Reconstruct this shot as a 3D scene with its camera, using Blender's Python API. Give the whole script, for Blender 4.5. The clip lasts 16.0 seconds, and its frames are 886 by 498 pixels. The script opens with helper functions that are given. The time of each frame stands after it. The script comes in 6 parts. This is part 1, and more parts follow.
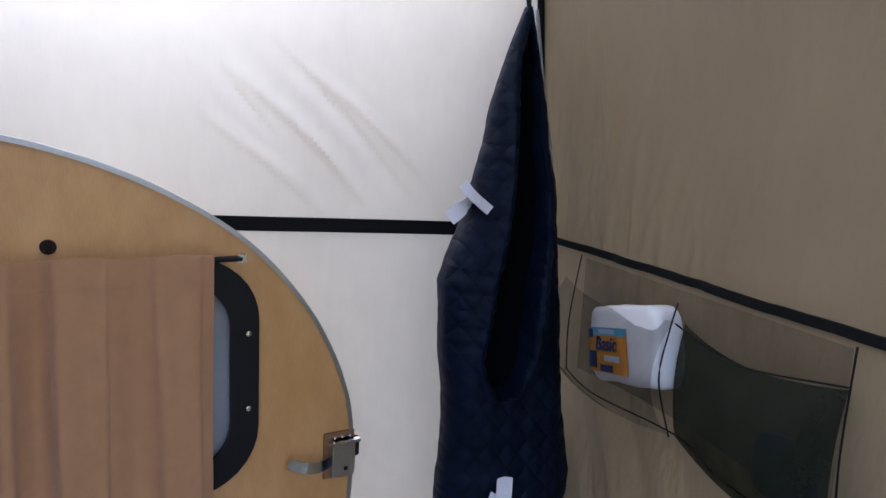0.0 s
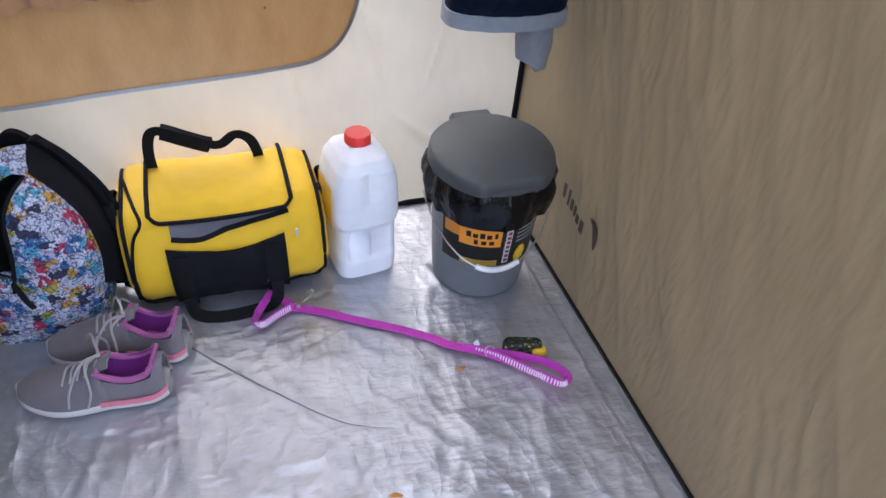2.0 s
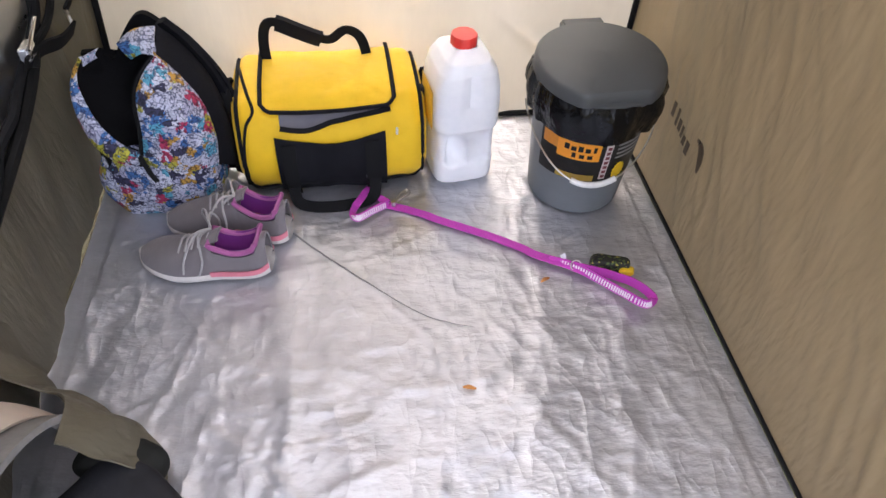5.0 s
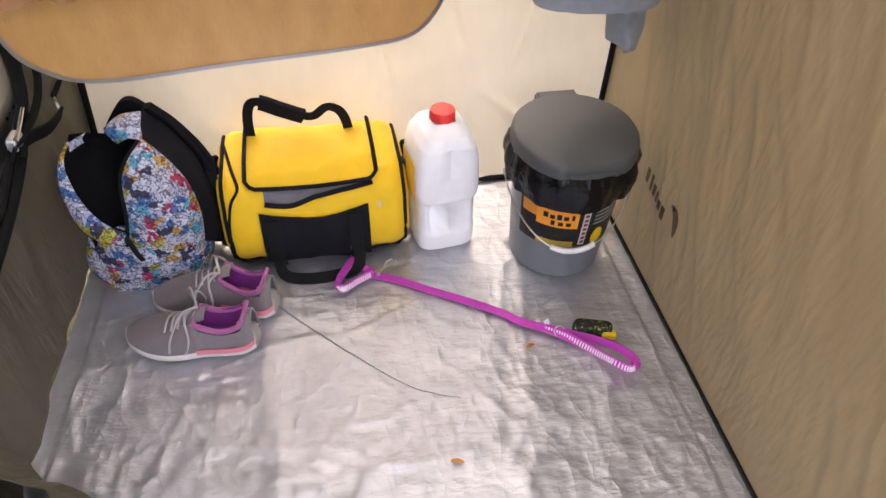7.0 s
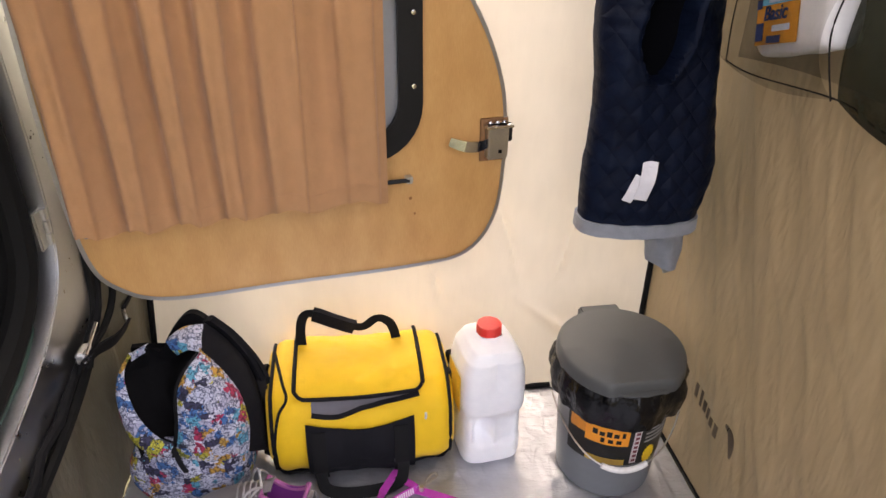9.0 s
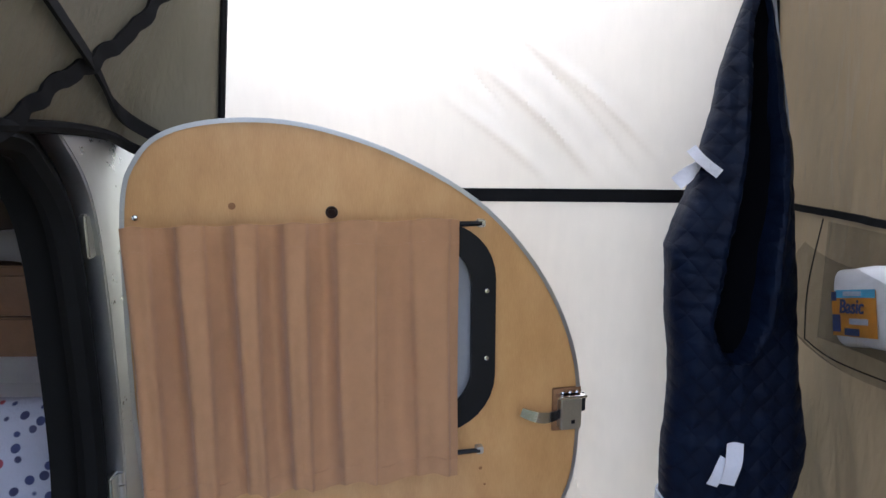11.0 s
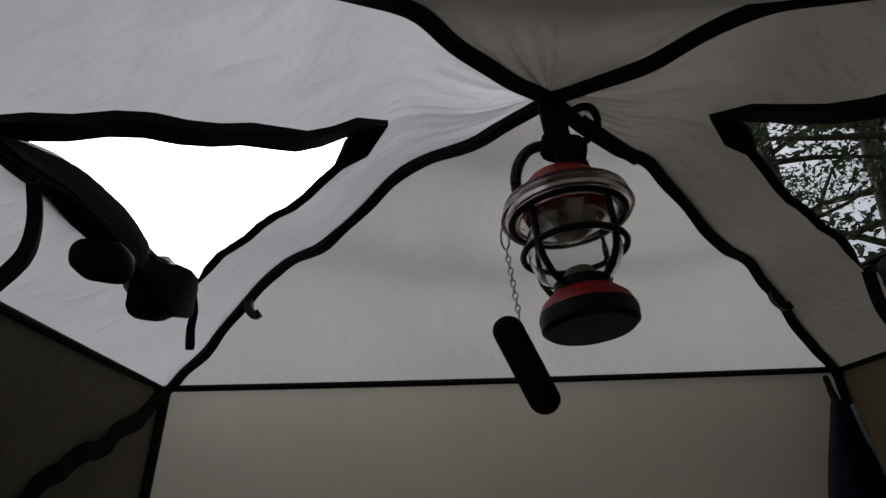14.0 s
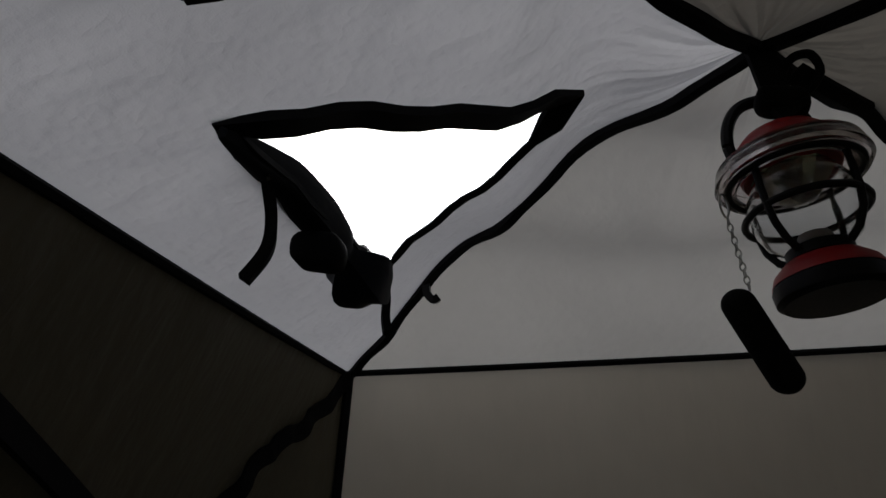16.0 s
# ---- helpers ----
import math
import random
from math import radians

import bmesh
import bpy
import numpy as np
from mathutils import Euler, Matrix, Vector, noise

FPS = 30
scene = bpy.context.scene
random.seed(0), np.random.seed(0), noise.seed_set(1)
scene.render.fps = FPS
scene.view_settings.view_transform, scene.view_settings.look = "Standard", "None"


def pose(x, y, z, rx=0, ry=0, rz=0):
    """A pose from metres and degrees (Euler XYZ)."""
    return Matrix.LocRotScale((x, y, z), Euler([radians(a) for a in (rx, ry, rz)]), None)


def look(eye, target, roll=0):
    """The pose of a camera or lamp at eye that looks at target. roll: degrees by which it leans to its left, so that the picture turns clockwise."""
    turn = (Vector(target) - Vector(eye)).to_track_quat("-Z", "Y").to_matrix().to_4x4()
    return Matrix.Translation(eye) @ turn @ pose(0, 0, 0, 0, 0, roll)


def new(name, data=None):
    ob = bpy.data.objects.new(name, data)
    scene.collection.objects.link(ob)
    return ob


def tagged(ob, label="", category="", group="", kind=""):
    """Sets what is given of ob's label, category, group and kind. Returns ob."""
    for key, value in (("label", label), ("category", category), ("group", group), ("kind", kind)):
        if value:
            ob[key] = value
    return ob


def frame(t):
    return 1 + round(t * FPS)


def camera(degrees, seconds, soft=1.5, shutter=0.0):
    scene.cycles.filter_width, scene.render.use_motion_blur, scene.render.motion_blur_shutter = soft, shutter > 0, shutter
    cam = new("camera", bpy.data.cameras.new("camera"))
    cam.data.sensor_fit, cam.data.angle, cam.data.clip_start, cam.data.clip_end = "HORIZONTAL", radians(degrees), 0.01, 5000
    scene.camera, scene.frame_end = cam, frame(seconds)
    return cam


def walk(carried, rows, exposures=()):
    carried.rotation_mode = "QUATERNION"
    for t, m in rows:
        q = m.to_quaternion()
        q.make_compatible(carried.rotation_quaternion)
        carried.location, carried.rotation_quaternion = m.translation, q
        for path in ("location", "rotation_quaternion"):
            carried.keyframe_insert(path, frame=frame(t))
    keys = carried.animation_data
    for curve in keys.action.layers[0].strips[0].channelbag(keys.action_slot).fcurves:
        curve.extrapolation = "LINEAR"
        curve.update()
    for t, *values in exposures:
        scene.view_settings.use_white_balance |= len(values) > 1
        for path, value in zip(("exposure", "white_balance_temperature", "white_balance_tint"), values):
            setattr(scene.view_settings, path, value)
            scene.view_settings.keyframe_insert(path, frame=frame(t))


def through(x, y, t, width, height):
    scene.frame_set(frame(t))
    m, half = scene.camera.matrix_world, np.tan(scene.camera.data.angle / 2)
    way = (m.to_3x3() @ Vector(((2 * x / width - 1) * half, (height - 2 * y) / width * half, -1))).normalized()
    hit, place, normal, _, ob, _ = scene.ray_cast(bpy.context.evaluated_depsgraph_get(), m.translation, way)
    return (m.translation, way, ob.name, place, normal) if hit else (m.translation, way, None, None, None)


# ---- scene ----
cam = camera(68.1, 16.0)
PATH = [
    (0, (0.028, 0.608, 1.478), (0.667, 2.477, 1.167), 3.0),
    (0.5, (-0.039, 0.579, 1.452), (0.65, 2.377, 0.91), 4.0),
    (1, (-0.031, 0.55, 1.358), (0.628, 2.174, 0.395), 4.6),
    (1.5, (0.006, 0.477, 1.222), (0.557, 2.002, 0.052), 3.7),
    (2, (-0.001, 0.473, 1.194), (0.529, 1.895, -0.11), 5.4),
    (2.5, (0.005, 0.475, 1.205), (0.403, 1.887, -0.155), 3.8),
    (3, (-0.029, 0.454, 1.187), (0.154, 1.905, -0.177), 2.2),
    (3.5, (-0.019, 0.436, 1.182), (0.062, 1.807, -0.272), 1.1),
    (4, (-0.009, 0.41, 1.162), (0.114, 1.745, -0.321), 1.8),
    (6.5, (0.014, 0.453, 1.219), (0.286, 1.801, -0.233), 3.1),
    (7, (0.017, 0.453, 1.236), (0.279, 1.868, -0.152), 2.1),
    (7.5, (0.015, 0.456, 1.247), (0.203, 1.985, -0.029), -0.6),
    (8, (-0.037, 0.464, 1.254), (0.265, 2.067, 0.096), 1.4),
    (10.5, (-0.006, 0.491, 1.408), (0.005, 2.418, 0.873), 0.3),
    (11, (-0.028, 0.503, 1.433), (-0.012, 2.474, 1.092), -0.1),
    (11.5, (-0.064, 0.535, 1.505), (0.014, 2.528, 1.366), -0.9),
    (12, (-0.112, 0.588, 1.523), (0.012, 2.584, 1.536), 0.0),
    (12.5, (-0.111, 0.697, 1.546), (0.071, 2.666, 1.841), -0.8),
    (13, (-0.052, 0.818, 1.591), (0.035, 2.739, 2.14), -0.9),
    (13.5, (-0.046, 0.86, 1.608), (0.028, 2.752, 2.252), -1.1),
    (14, (-0.066, 0.853, 1.62), (0.043, 2.701, 2.378), -2.3),
    (14.5, (-0.081, 0.846, 1.619), (0.058, 2.692, 2.376), -1.6),
    (15, (-0.084, 0.855, 1.623), (0.055, 2.705, 2.37), -1.9),
    (15.5, (-0.114, 0.863, 1.634), (-0.234, 2.729, 2.344), -2.1),
    (16, (-0.154, 0.869, 1.628), (-0.405, 2.72, 2.343), -1.4),
]
EXPOSURES = [(0, 1.36, 5200, 16), (0.5, 1.36, 5400, 15), (1.0, 1.68, 5950, 20), (1.5, 1.92, 5600, 18), (2.0, 2.0, 5500, 14), (2.5, 2.05, 5900, 20), (3.0, 2.1, 5700, 17), (3.5, 2.15, 5700, 15), (4.0, 2.2, 6100, 15), (6.5, 2.25, 6500, 16), (7.0, 2.25, 6800, 17), (7.5, 2.22, 6950, 18), (8, 2.22, 7300, 19), (10.5, 2.25, 5750, 15), (11.0, 1.80, 5350, 13), (11.5, 1.25, 4800, 8), (12, 0.6, 4450, 7), (12.5, -0.15, 4700, 9), (13.0, -0.65, 4900, 10), (13.5, -1.15, 5400, 10), (14.0, -1.7, 6000, 10), (14.5, -2.15, 6000, 10), (16, -2.45, 6000, 10)]
walk(cam, [(t, look(eye, target, roll)) for t, eye, target, roll in PATH], EXPOSURES)

# ---- world and light ----
SUN_UP, SUN_TURN = radians(40), radians(-12)
world = bpy.data.worlds.new("overcast_sky")
scene.world = world
world.use_nodes = True
wn = world.node_tree.nodes
sky = wn.new("ShaderNodeTexSky")
sky.sky_type, sky.sun_disc = "NISHITA", False
sky.sun_elevation, sky.sun_rotation = SUN_UP, SUN_TURN
sky.air_density, sky.dust_density, sky.ozone_density = 0.7, 9.0, 0.0
wn["Background"].inputs["Strength"].default_value = 0.35
haze = wn.new("ShaderNodeHueSaturation")
haze.inputs["Saturation"].default_value = 0.35
world.node_tree.links.new(sky.outputs["Color"], haze.inputs["Color"])
world.node_tree.links.new(haze.outputs["Color"], wn["Background"].inputs["Color"])
sun = new("sun", bpy.data.lights.new("sun", "SUN"))
sun.data.energy, sun.data.angle, sun.data.color = 0.55, radians(60), (1.0, 0.97, 0.93)
sun.matrix_world = look((0, 0, 0), (-math.sin(SUN_TURN) * math.cos(SUN_UP), -math.cos(SUN_TURN) * math.cos(SUN_UP), -math.sin(SUN_UP)))


# ---- materials ----
class Nodes:
    """A material's node tree with short calls."""

    def __init__(self, name):
        self.m = bpy.data.materials.new(name)
        self.m.use_nodes = True
        self.t = self.m.node_tree
        self.t.nodes.clear()
        self.out = self.t.nodes.new("ShaderNodeOutputMaterial")
        self.co = self.t.nodes.new("ShaderNodeTexCoord").outputs["Object"]

    def add(self, kind, **values):
        node = self.t.nodes.new("ShaderNode" + kind)
        for key, value in values.items():
            socket = node.inputs[key.replace("_", " ")]
            if isinstance(value, bpy.types.NodeSocket):
                self.t.links.new(value, socket)
            else:
                socket.default_value = value
        return node

    def coords(self, scale=(1, 1, 1), turn=(0, 0, 0)):
        return self.add("Mapping", Vector=self.co, Scale=scale, Rotation=turn).outputs[0]

    def noise(self, size, detail=4.0, stretch=(1, 1, 1), rough=0.55, turn=(0, 0, 0)):
        return self.add("TexNoise", Vector=self.coords(stretch, turn), Scale=1.0 / size, Detail=detail, Roughness=rough).outputs["Fac"]

    def ramp(self, fac, stops):
        node = self.add("ValToRGB", Fac=fac)
        ramp = node.color_ramp
        while len(ramp.elements) < len(stops):
            ramp.elements.new(0.5)
        for e, (at, colour) in zip(ramp.elements, stops):
            e.position, e.color = at, (*colour, 1) if len(colour) == 3 else colour
        return node.outputs["Color"]

    def math(self, op, a, b=0.0):
        node = self.t.nodes.new("ShaderNodeMath")
        node.operation = op
        for value, socket in zip((a, b), node.inputs):
            if isinstance(value, bpy.types.NodeSocket):
                self.t.links.new(value, socket)
            else:
                socket.default_value = value
        return node.outputs[0]

    def mix(self, fac, a, b, how="MIX"):
        node = self.t.nodes.new("ShaderNodeMix")
        node.data_type, node.blend_type = "RGBA", how
        for value, socket in zip((fac, a, b), (node.inputs[0], node.inputs[6], node.inputs[7])):
            if isinstance(value, bpy.types.NodeSocket):
                self.t.links.new(value, socket)
            else:
                socket.default_value = value if not isinstance(value, tuple) else (*value, 1)[:4]
        return node.outputs[2]

    def bump(self, height, strength, far):
        return self.add("Bump", Height=height, Strength=strength, Distance=far).outputs[0]

    def done(self, shader):
        self.t.links.new(shader, self.out.inputs["Surface"])
        return self.m


def shade(c, k):
    return tuple(min(1.0, v * k) for v in c[:3])


def plain(name, colour, rough=0.6, metal=0.0, vary=0.18, grain=0.01, bump=0.15, coarse=0.12, sheen=0.0, coat=0.0):
    """Paint, plastic, rubber, webbing: a colour with stains and grain at two sizes."""
    n = Nodes(name)
    fac = n.math("ADD", n.math("MULTIPLY", n.noise(grain, 5), 0.5), n.math("MULTIPLY", n.noise(coarse, 3), 0.5))
    col = n.ramp(fac, [(0.3, shade(colour, 1 - vary)), (0.7, shade(colour, 1 + vary))])
    r = n.math("ADD", rough - 0.12, n.math("MULTIPLY", fac, 0.24))
    b = n.add("BsdfPrincipled", Base_Color=col, Roughness=r, Metallic=metal, Normal=n.bump(n.noise(grain, 4), bump, grain * 0.3))
    b.inputs["Sheen Weight"].default_value = sheen
    b.inputs["Coat Weight"].default_value = coat
    if max(colour) < 0.03:
        b.inputs["Specular IOR Level"].default_value = 0.07 if rough > 0.55 else 0.15
    return n.done(b.outputs[0])


def tent_cloth(name, colour, through, lit, crease=0.5, gloss=0.0, hub=0.0, ahead=0.0):
    """Thin coated polyester: lets some light through, scattered or mostly straight ahead, with long creases and a fine weave."""
    n = Nodes(name)
    long = n.noise(0.09, 3, (1.0, 1.0, 0.30), 0.55, (0.50, 0, 0))
    fine = n.noise(0.022, 4, (1.0, 1.0, 0.25), 0.55, (0.50, 0, 0))
    ridge = n.math("ABSOLUTE", n.math("SUBTRACT", n.noise(0.055, 3, (1.0, 1.0, 0.30), 0.6, (0.50, 0, 0)), 0.5))
    weave = n.noise(0.0012, 2)
    h = n.math("ADD", n.math("MULTIPLY", long, 1.0), n.math("ADD", n.math("MULTIPLY", fine, 0.22), n.math("ADD", n.math("MULTIPLY", ridge, -0.7), n.math("MULTIPLY", weave, 0.03))))
    col = n.ramp(n.math("ADD", n.math("MULTIPLY", n.noise(0.3, 3), 0.6), n.math("MULTIPLY", fine, 0.15)), [(0.25, shade(colour, 0.88)), (0.6, shade(colour, 1.1))])
    if hub:
        # creases that run out from the pole hub
        p = n.add("SeparateXYZ", Vector=n.co)
        dx, dy = n.math("SUBTRACT", p.outputs[0], 0.095), n.math("SUBTRACT", p.outputs[1], 1.462)
        r = n.math("SQRT", n.math("ADD", n.math("MULTIPLY", dx, dx), n.math("MULTIPLY", dy, dy)))
        ring = n.add("CombineXYZ", X=n.math("MULTIPLY", n.math("DIVIDE", dx, r), 3.0), Y=n.math("MULTIPLY", n.math("DIVIDE", dy, r), 3.0), Z=n.math("MULTIPLY", r, 3.0))
        rays = n.add("TexNoise", Vector=ring.outputs[0], Scale=0.9, Detail=2.5).outputs["Fac"]
        near = n.math("POWER", 2.718, n.math("MULTIPLY", r, -4.0))
        h = n.math("ADD", h, n.math("MULTIPLY", n.math("MULTIPLY", rays, near), 4.0 * hub))
    normal = n.bump(h, crease, 0.02)
    d = n.add("BsdfPrincipled", Base_Color=col, Roughness=0.55, Normal=normal)
    d.inputs["Specular IOR Level"].default_value = 0.3 + gloss
    lit_col = n.ramp(n.math("ADD", n.math("MULTIPLY", n.noise(0.25, 4), 0.9), n.math("MULTIPLY", fine, 0.1)), [(0.3, shade(lit, 0.9)), (0.7, shade(lit, 1.06))])
    t = n.add("BsdfTranslucent", Color=lit_col, Normal=normal)
    cloth = _mixed(n, through, d, t)
    if ahead:
        r = n.add("BsdfRefraction", Color=lit_col, Roughness=0.85, IOR=1.4, Normal=normal)
        cloth = _mixed(n, ahead, cloth.node, r)
    return n.done(cloth)


def _mixed(n, fac, a, b):
    node = n.t.nodes.new("ShaderNodeMixShader")
    node.inputs[0].default_value = fac
    n.t.links.new(a.outputs[0], node.inputs[1])
    n.t.links.new(b.outputs[0], node.inputs[2])
    return node.outputs[0]


def tarp_cloth():
    """Silver polyethylene sheet: a satin metal film, crinkled, with folds of the packing."""
    n = Nodes("silver_tarp")
    big = n.noise(0.20, 3, (1, 1.3, 1), 0.5, (0, 0, 0.5))
    mid = n.noise(0.075, 4, (1, 2.1, 1), 0.5, (0, 0, 0.35))
    weave = n.noise(0.003, 2, (1, 3, 1))
    lines = []
    for size, stretch, turn in ((0.26, (1.6, 0.7, 1), 0.9), (0.20, (1.7, 0.7, 1), -0.7), (0.09, (1.2, 0.8, 1), 0.3)):
        lines.append(n.math("POWER", n.math("ABSOLUTE", n.math("SUBTRACT", n.noise(size, 2, stretch, 0.5, (0, 0, turn)), 0.5)), 0.7))
    ridges = n.math("ADD", lines[0], n.math("ADD", n.math("MULTIPLY", lines[1], 0.7), n.math("MULTIPLY", lines[2], 0.6)))
    h = n.math("ADD", n.math("MULTIPLY", big, 0.32), n.math("ADD", n.math("MULTIPLY", mid, 0.36), n.math("MULTIPLY", ridges, -0.34)))
    h = n.math("ADD", h, n.math("MULTIPLY", weave, 0.008))
    col = n.ramp(n.noise(0.12, 5), [(0.3, (0.425, 0.432, 0.465)), (0.7, (0.565, 0.572, 0.612))])
    r = n.math("ADD", 0.32, n.math("MULTIPLY", mid, 0.16))
    b = n.add("BsdfPrincipled", Base_Color=col, Metallic=0.72, Roughness=r, Normal=n.bump(h, 0.55, 0.035))
    return n.done(b.outputs[0])


def birch_ply(name="birch_plywood"):
    n = Nodes(name)
    grain = n.noise(0.02, 6, (14, 1, 1), 0.6, (0, 0.12, 0))
    flame = n.noise(0.12, 4, (2.2, 1, 0.8), 0.55, (0, 0.4, 0))
    col = n.ramp(n.math("ADD", n.math("MULTIPLY", grain, 0.45), n.math("MULTIPLY", flame, 0.55)), [(0.25, (0.43, 0.215, 0.062)), (0.5, (0.545, 0.300, 0.102)), (0.75, (0.64, 0.385, 0.150))])
    b = n.add("BsdfPrincipled", Base_Color=col, Roughness=0.38, Normal=n.bump(grain, 0.06, 0.002))
    b.inputs["Coat Weight"].default_value = 0.45
    b.inputs["Coat Roughness"].default_value = 0.28
    return n.done(b.outputs[0])


def woven(name, colour, rough=0.85, scale=0.0016, vary=0.2, sheen=0.2, fold=0.05):
    n = Nodes(name)
    w = n.math("ADD", n.noise(scale, 2, (1, 1, 3)), n.noise(scale, 2, (3, 1, 1)))
    wear = n.noise(fold, 4)
    col = n.ramp(n.math("ADD", n.math("MULTIPLY", w, 0.25), n.math("MULTIPLY", wear, 0.5)), [(0.25, shade(colour, 1 - vary)), (0.75, shade(colour, 1 + vary))])
    h = n.math("ADD", n.math("MULTIPLY", w, 0.08), wear)
    b = n.add("BsdfPrincipled", Base_Color=col, Roughness=rough, Normal=n.bump(h, 0.4, 0.008))
    b.inputs["Sheen Weight"].default_value = sheen if max(colour) > 0.03 else 0.0
    b.inputs["Specular IOR Level"].default_value = 0.3 if max(colour) > 0.03 else 0.1
    return n.done(b.outputs[0])


def quilted():
    """Navy nylon with stitched diamonds."""
    n = Nodes("navy_quilted_nylon")
    waves = []
    for turn in (0.7, -0.7):
        wv = n.add("TexWave", Vector=n.coords((1, 1, 1), (0, turn, 0)), Scale=9.0, Distortion=0.6, Detail=1.0)
        wv.bands_direction = "X"
        waves.append(wv.outputs["Fac"])
    cells = n.math("MINIMUM", n.math("POWER", waves[0], 0.4), n.math("POWER", waves[1], 0.4))
    wear = n.noise(0.06, 4)
    col = n.ramp(n.math("ADD", n.math("MULTIPLY", wear, 0.8), n.math("MULTIPLY", cells, 0.15)), [(0.25, (0.0018, 0.0036, 0.012)), (0.75, (0.0050, 0.0105, 0.028))])
    h = n.math("ADD", n.math("MULTIPLY", cells, 0.7), n.math("MULTIPLY", n.noise(0.02, 4), 0.6))
    b = n.add("BsdfPrincipled", Base_Color=col, Roughness=0.55, Normal=n.bump(h, 0.35, 0.010))
    b.inputs["Specular IOR Level"].default_value = 0.10
    return n.done(b.outputs[0])


def print_cloth():
    """White cotton printed with small bright patches and dark outlines."""
    n = Nodes("comic_print_cloth")
    warp = n.mix(0.02, n.co, n.add("TexNoise", Vector=n.co, Scale=70.0, Detail=2.0).outputs["Color"], "LINEAR_LIGHT")
    v = n.add("TexVoronoi", Vector=warp, Scale=42.0, Randomness=1.0)
    edge = n.add("TexVoronoi", Vector=warp, Scale=75.0, Randomness=1.0)
    edge.feature = "DISTANCE_TO_EDGE"
    hue = n.ramp(n.add("SeparateColor", Color=v.outputs["Color"]).outputs[0], [(0.0, (0.50, 0.52, 0.66)), (0.26, (0.62, 0.64, 0.76)), (0.44, (0.05, 0.16, 0.42)), (0.56, (0.10, 0.38, 0.55)), (0.64, (0.55, 0.30, 0.05)), (0.70, (0.45, 0.03, 0.10)), (0.77, (0.45, 0.42, 0.04)), (0.84, (0.42, 0.42, 0.58)), (0.91, (0.03, 0.03, 0.08))])
    hue.node.color_ramp.interpolation = "CONSTANT"
    ink = n.ramp(edge.outputs["Distance"], [(0.04, (0.03, 0.03, 0.08)), (0.09, (1, 1, 1))])
    scatter = n.ramp(n.noise(0.022, 2), [(0.30, (0, 0, 0)), (0.34, (1, 1, 1))])
    col = n.mix(scatter, (0.56, 0.57, 0.70), hue)
    squiggle = n.ramp(n.math("ABSOLUTE", n.math("SUBTRACT", n.noise(0.013, 3), 0.5)), [(0.018, (0.03, 0.04, 0.12)), (0.05, (1, 1, 1))])
    col = n.mix(0.35, col, ink, "MULTIPLY")
    col = n.mix(0.85, col, squiggle, "MULTIPLY")
    b = n.add("BsdfPrincipled", Base_Color=col, Roughness=0.7, Normal=n.bump(n.noise(0.03, 4), 0.5, 0.01))
    return n.done(b.outputs[0])


def dotted_cloth():
    n = Nodes("dotted_pillow_cloth")
    v = n.add("TexVoronoi", Vector=n.co, Scale=32.0, Randomness=0.55)
    dots = n.ramp(v.outputs["Distance"], [(0.30, (1, 1, 1)), (0.36, (0, 0, 0))])
    hue = n.ramp(n.add("SeparateColor", Color=v.outputs["Color"]).outputs[1], [(0.0, (0.05, 0.06, 0.16)), (0.5, (0.35, 0.06, 0.08)), (0.7, (0.05, 0.05, 0.12))])
    hue.node.color_ramp.interpolation = "CONSTANT"
    col = n.mix(dots, (0.46, 0.47, 0.56), hue)
    b = n.add("BsdfPrincipled", Base_Color=col, Roughness=0.85, Normal=n.bump(n.noise(0.05, 4), 0.5, 0.02))
    return n.done(b.outputs[0])


def pile(name, a, b, size=0.006):
    n = Nodes(name)
    f = n.noise(size, 6, rough=0.8)
    col = n.ramp(n.math("ADD", n.math("MULTIPLY", f, 0.7), n.math("MULTIPLY", n.noise(size * 12, 3), 0.3)), [(0.35, a), (0.65, b)])
    sh = n.add("BsdfPrincipled", Base_Color=col, Roughness=0.95, Normal=n.bump(f, 1.0, size))
    sh.inputs["Sheen Weight"].default_value = 0.4
    return n.done(sh.outputs[0])


def glass(name, colour=(1, 1, 1), rough=0.02):
    n = Nodes(name)
    tint = n.ramp(n.noise(0.05, 3), [(0.3, shade(colour, 0.95)), (0.7, shade(colour, 1.0))])
    b = n.add("BsdfPrincipled", Base_Color=tint, Roughness=rough, IOR=1.45)
    b.inputs["Transmission Weight"].default_value = 1.0
    return n.done(b.outputs[0])


def net(name, colour, cover):
    """Fine netting: its threads cover a part of what lies behind, more where it bunches."""
    n = Nodes(name)
    col = n.ramp(n.noise(0.1, 3), [(0.3, shade(colour, 0.8)), (0.7, shade(colour, 1.2))])
    folds = n.math("ADD", n.math("MULTIPLY", n.noise(0.05, 3, (1, 1, 0.4)), 0.30), n.math("MULTIPLY", n.noise(0.004, 1), 0.08))
    b = n.add("BsdfPrincipled", Base_Color=col, Roughness=0.8, Alpha=n.math("ADD", cover - 0.19, folds))
    b.inputs["Specular IOR Level"].default_value = 0.08
    return n.done(b.outputs[0])


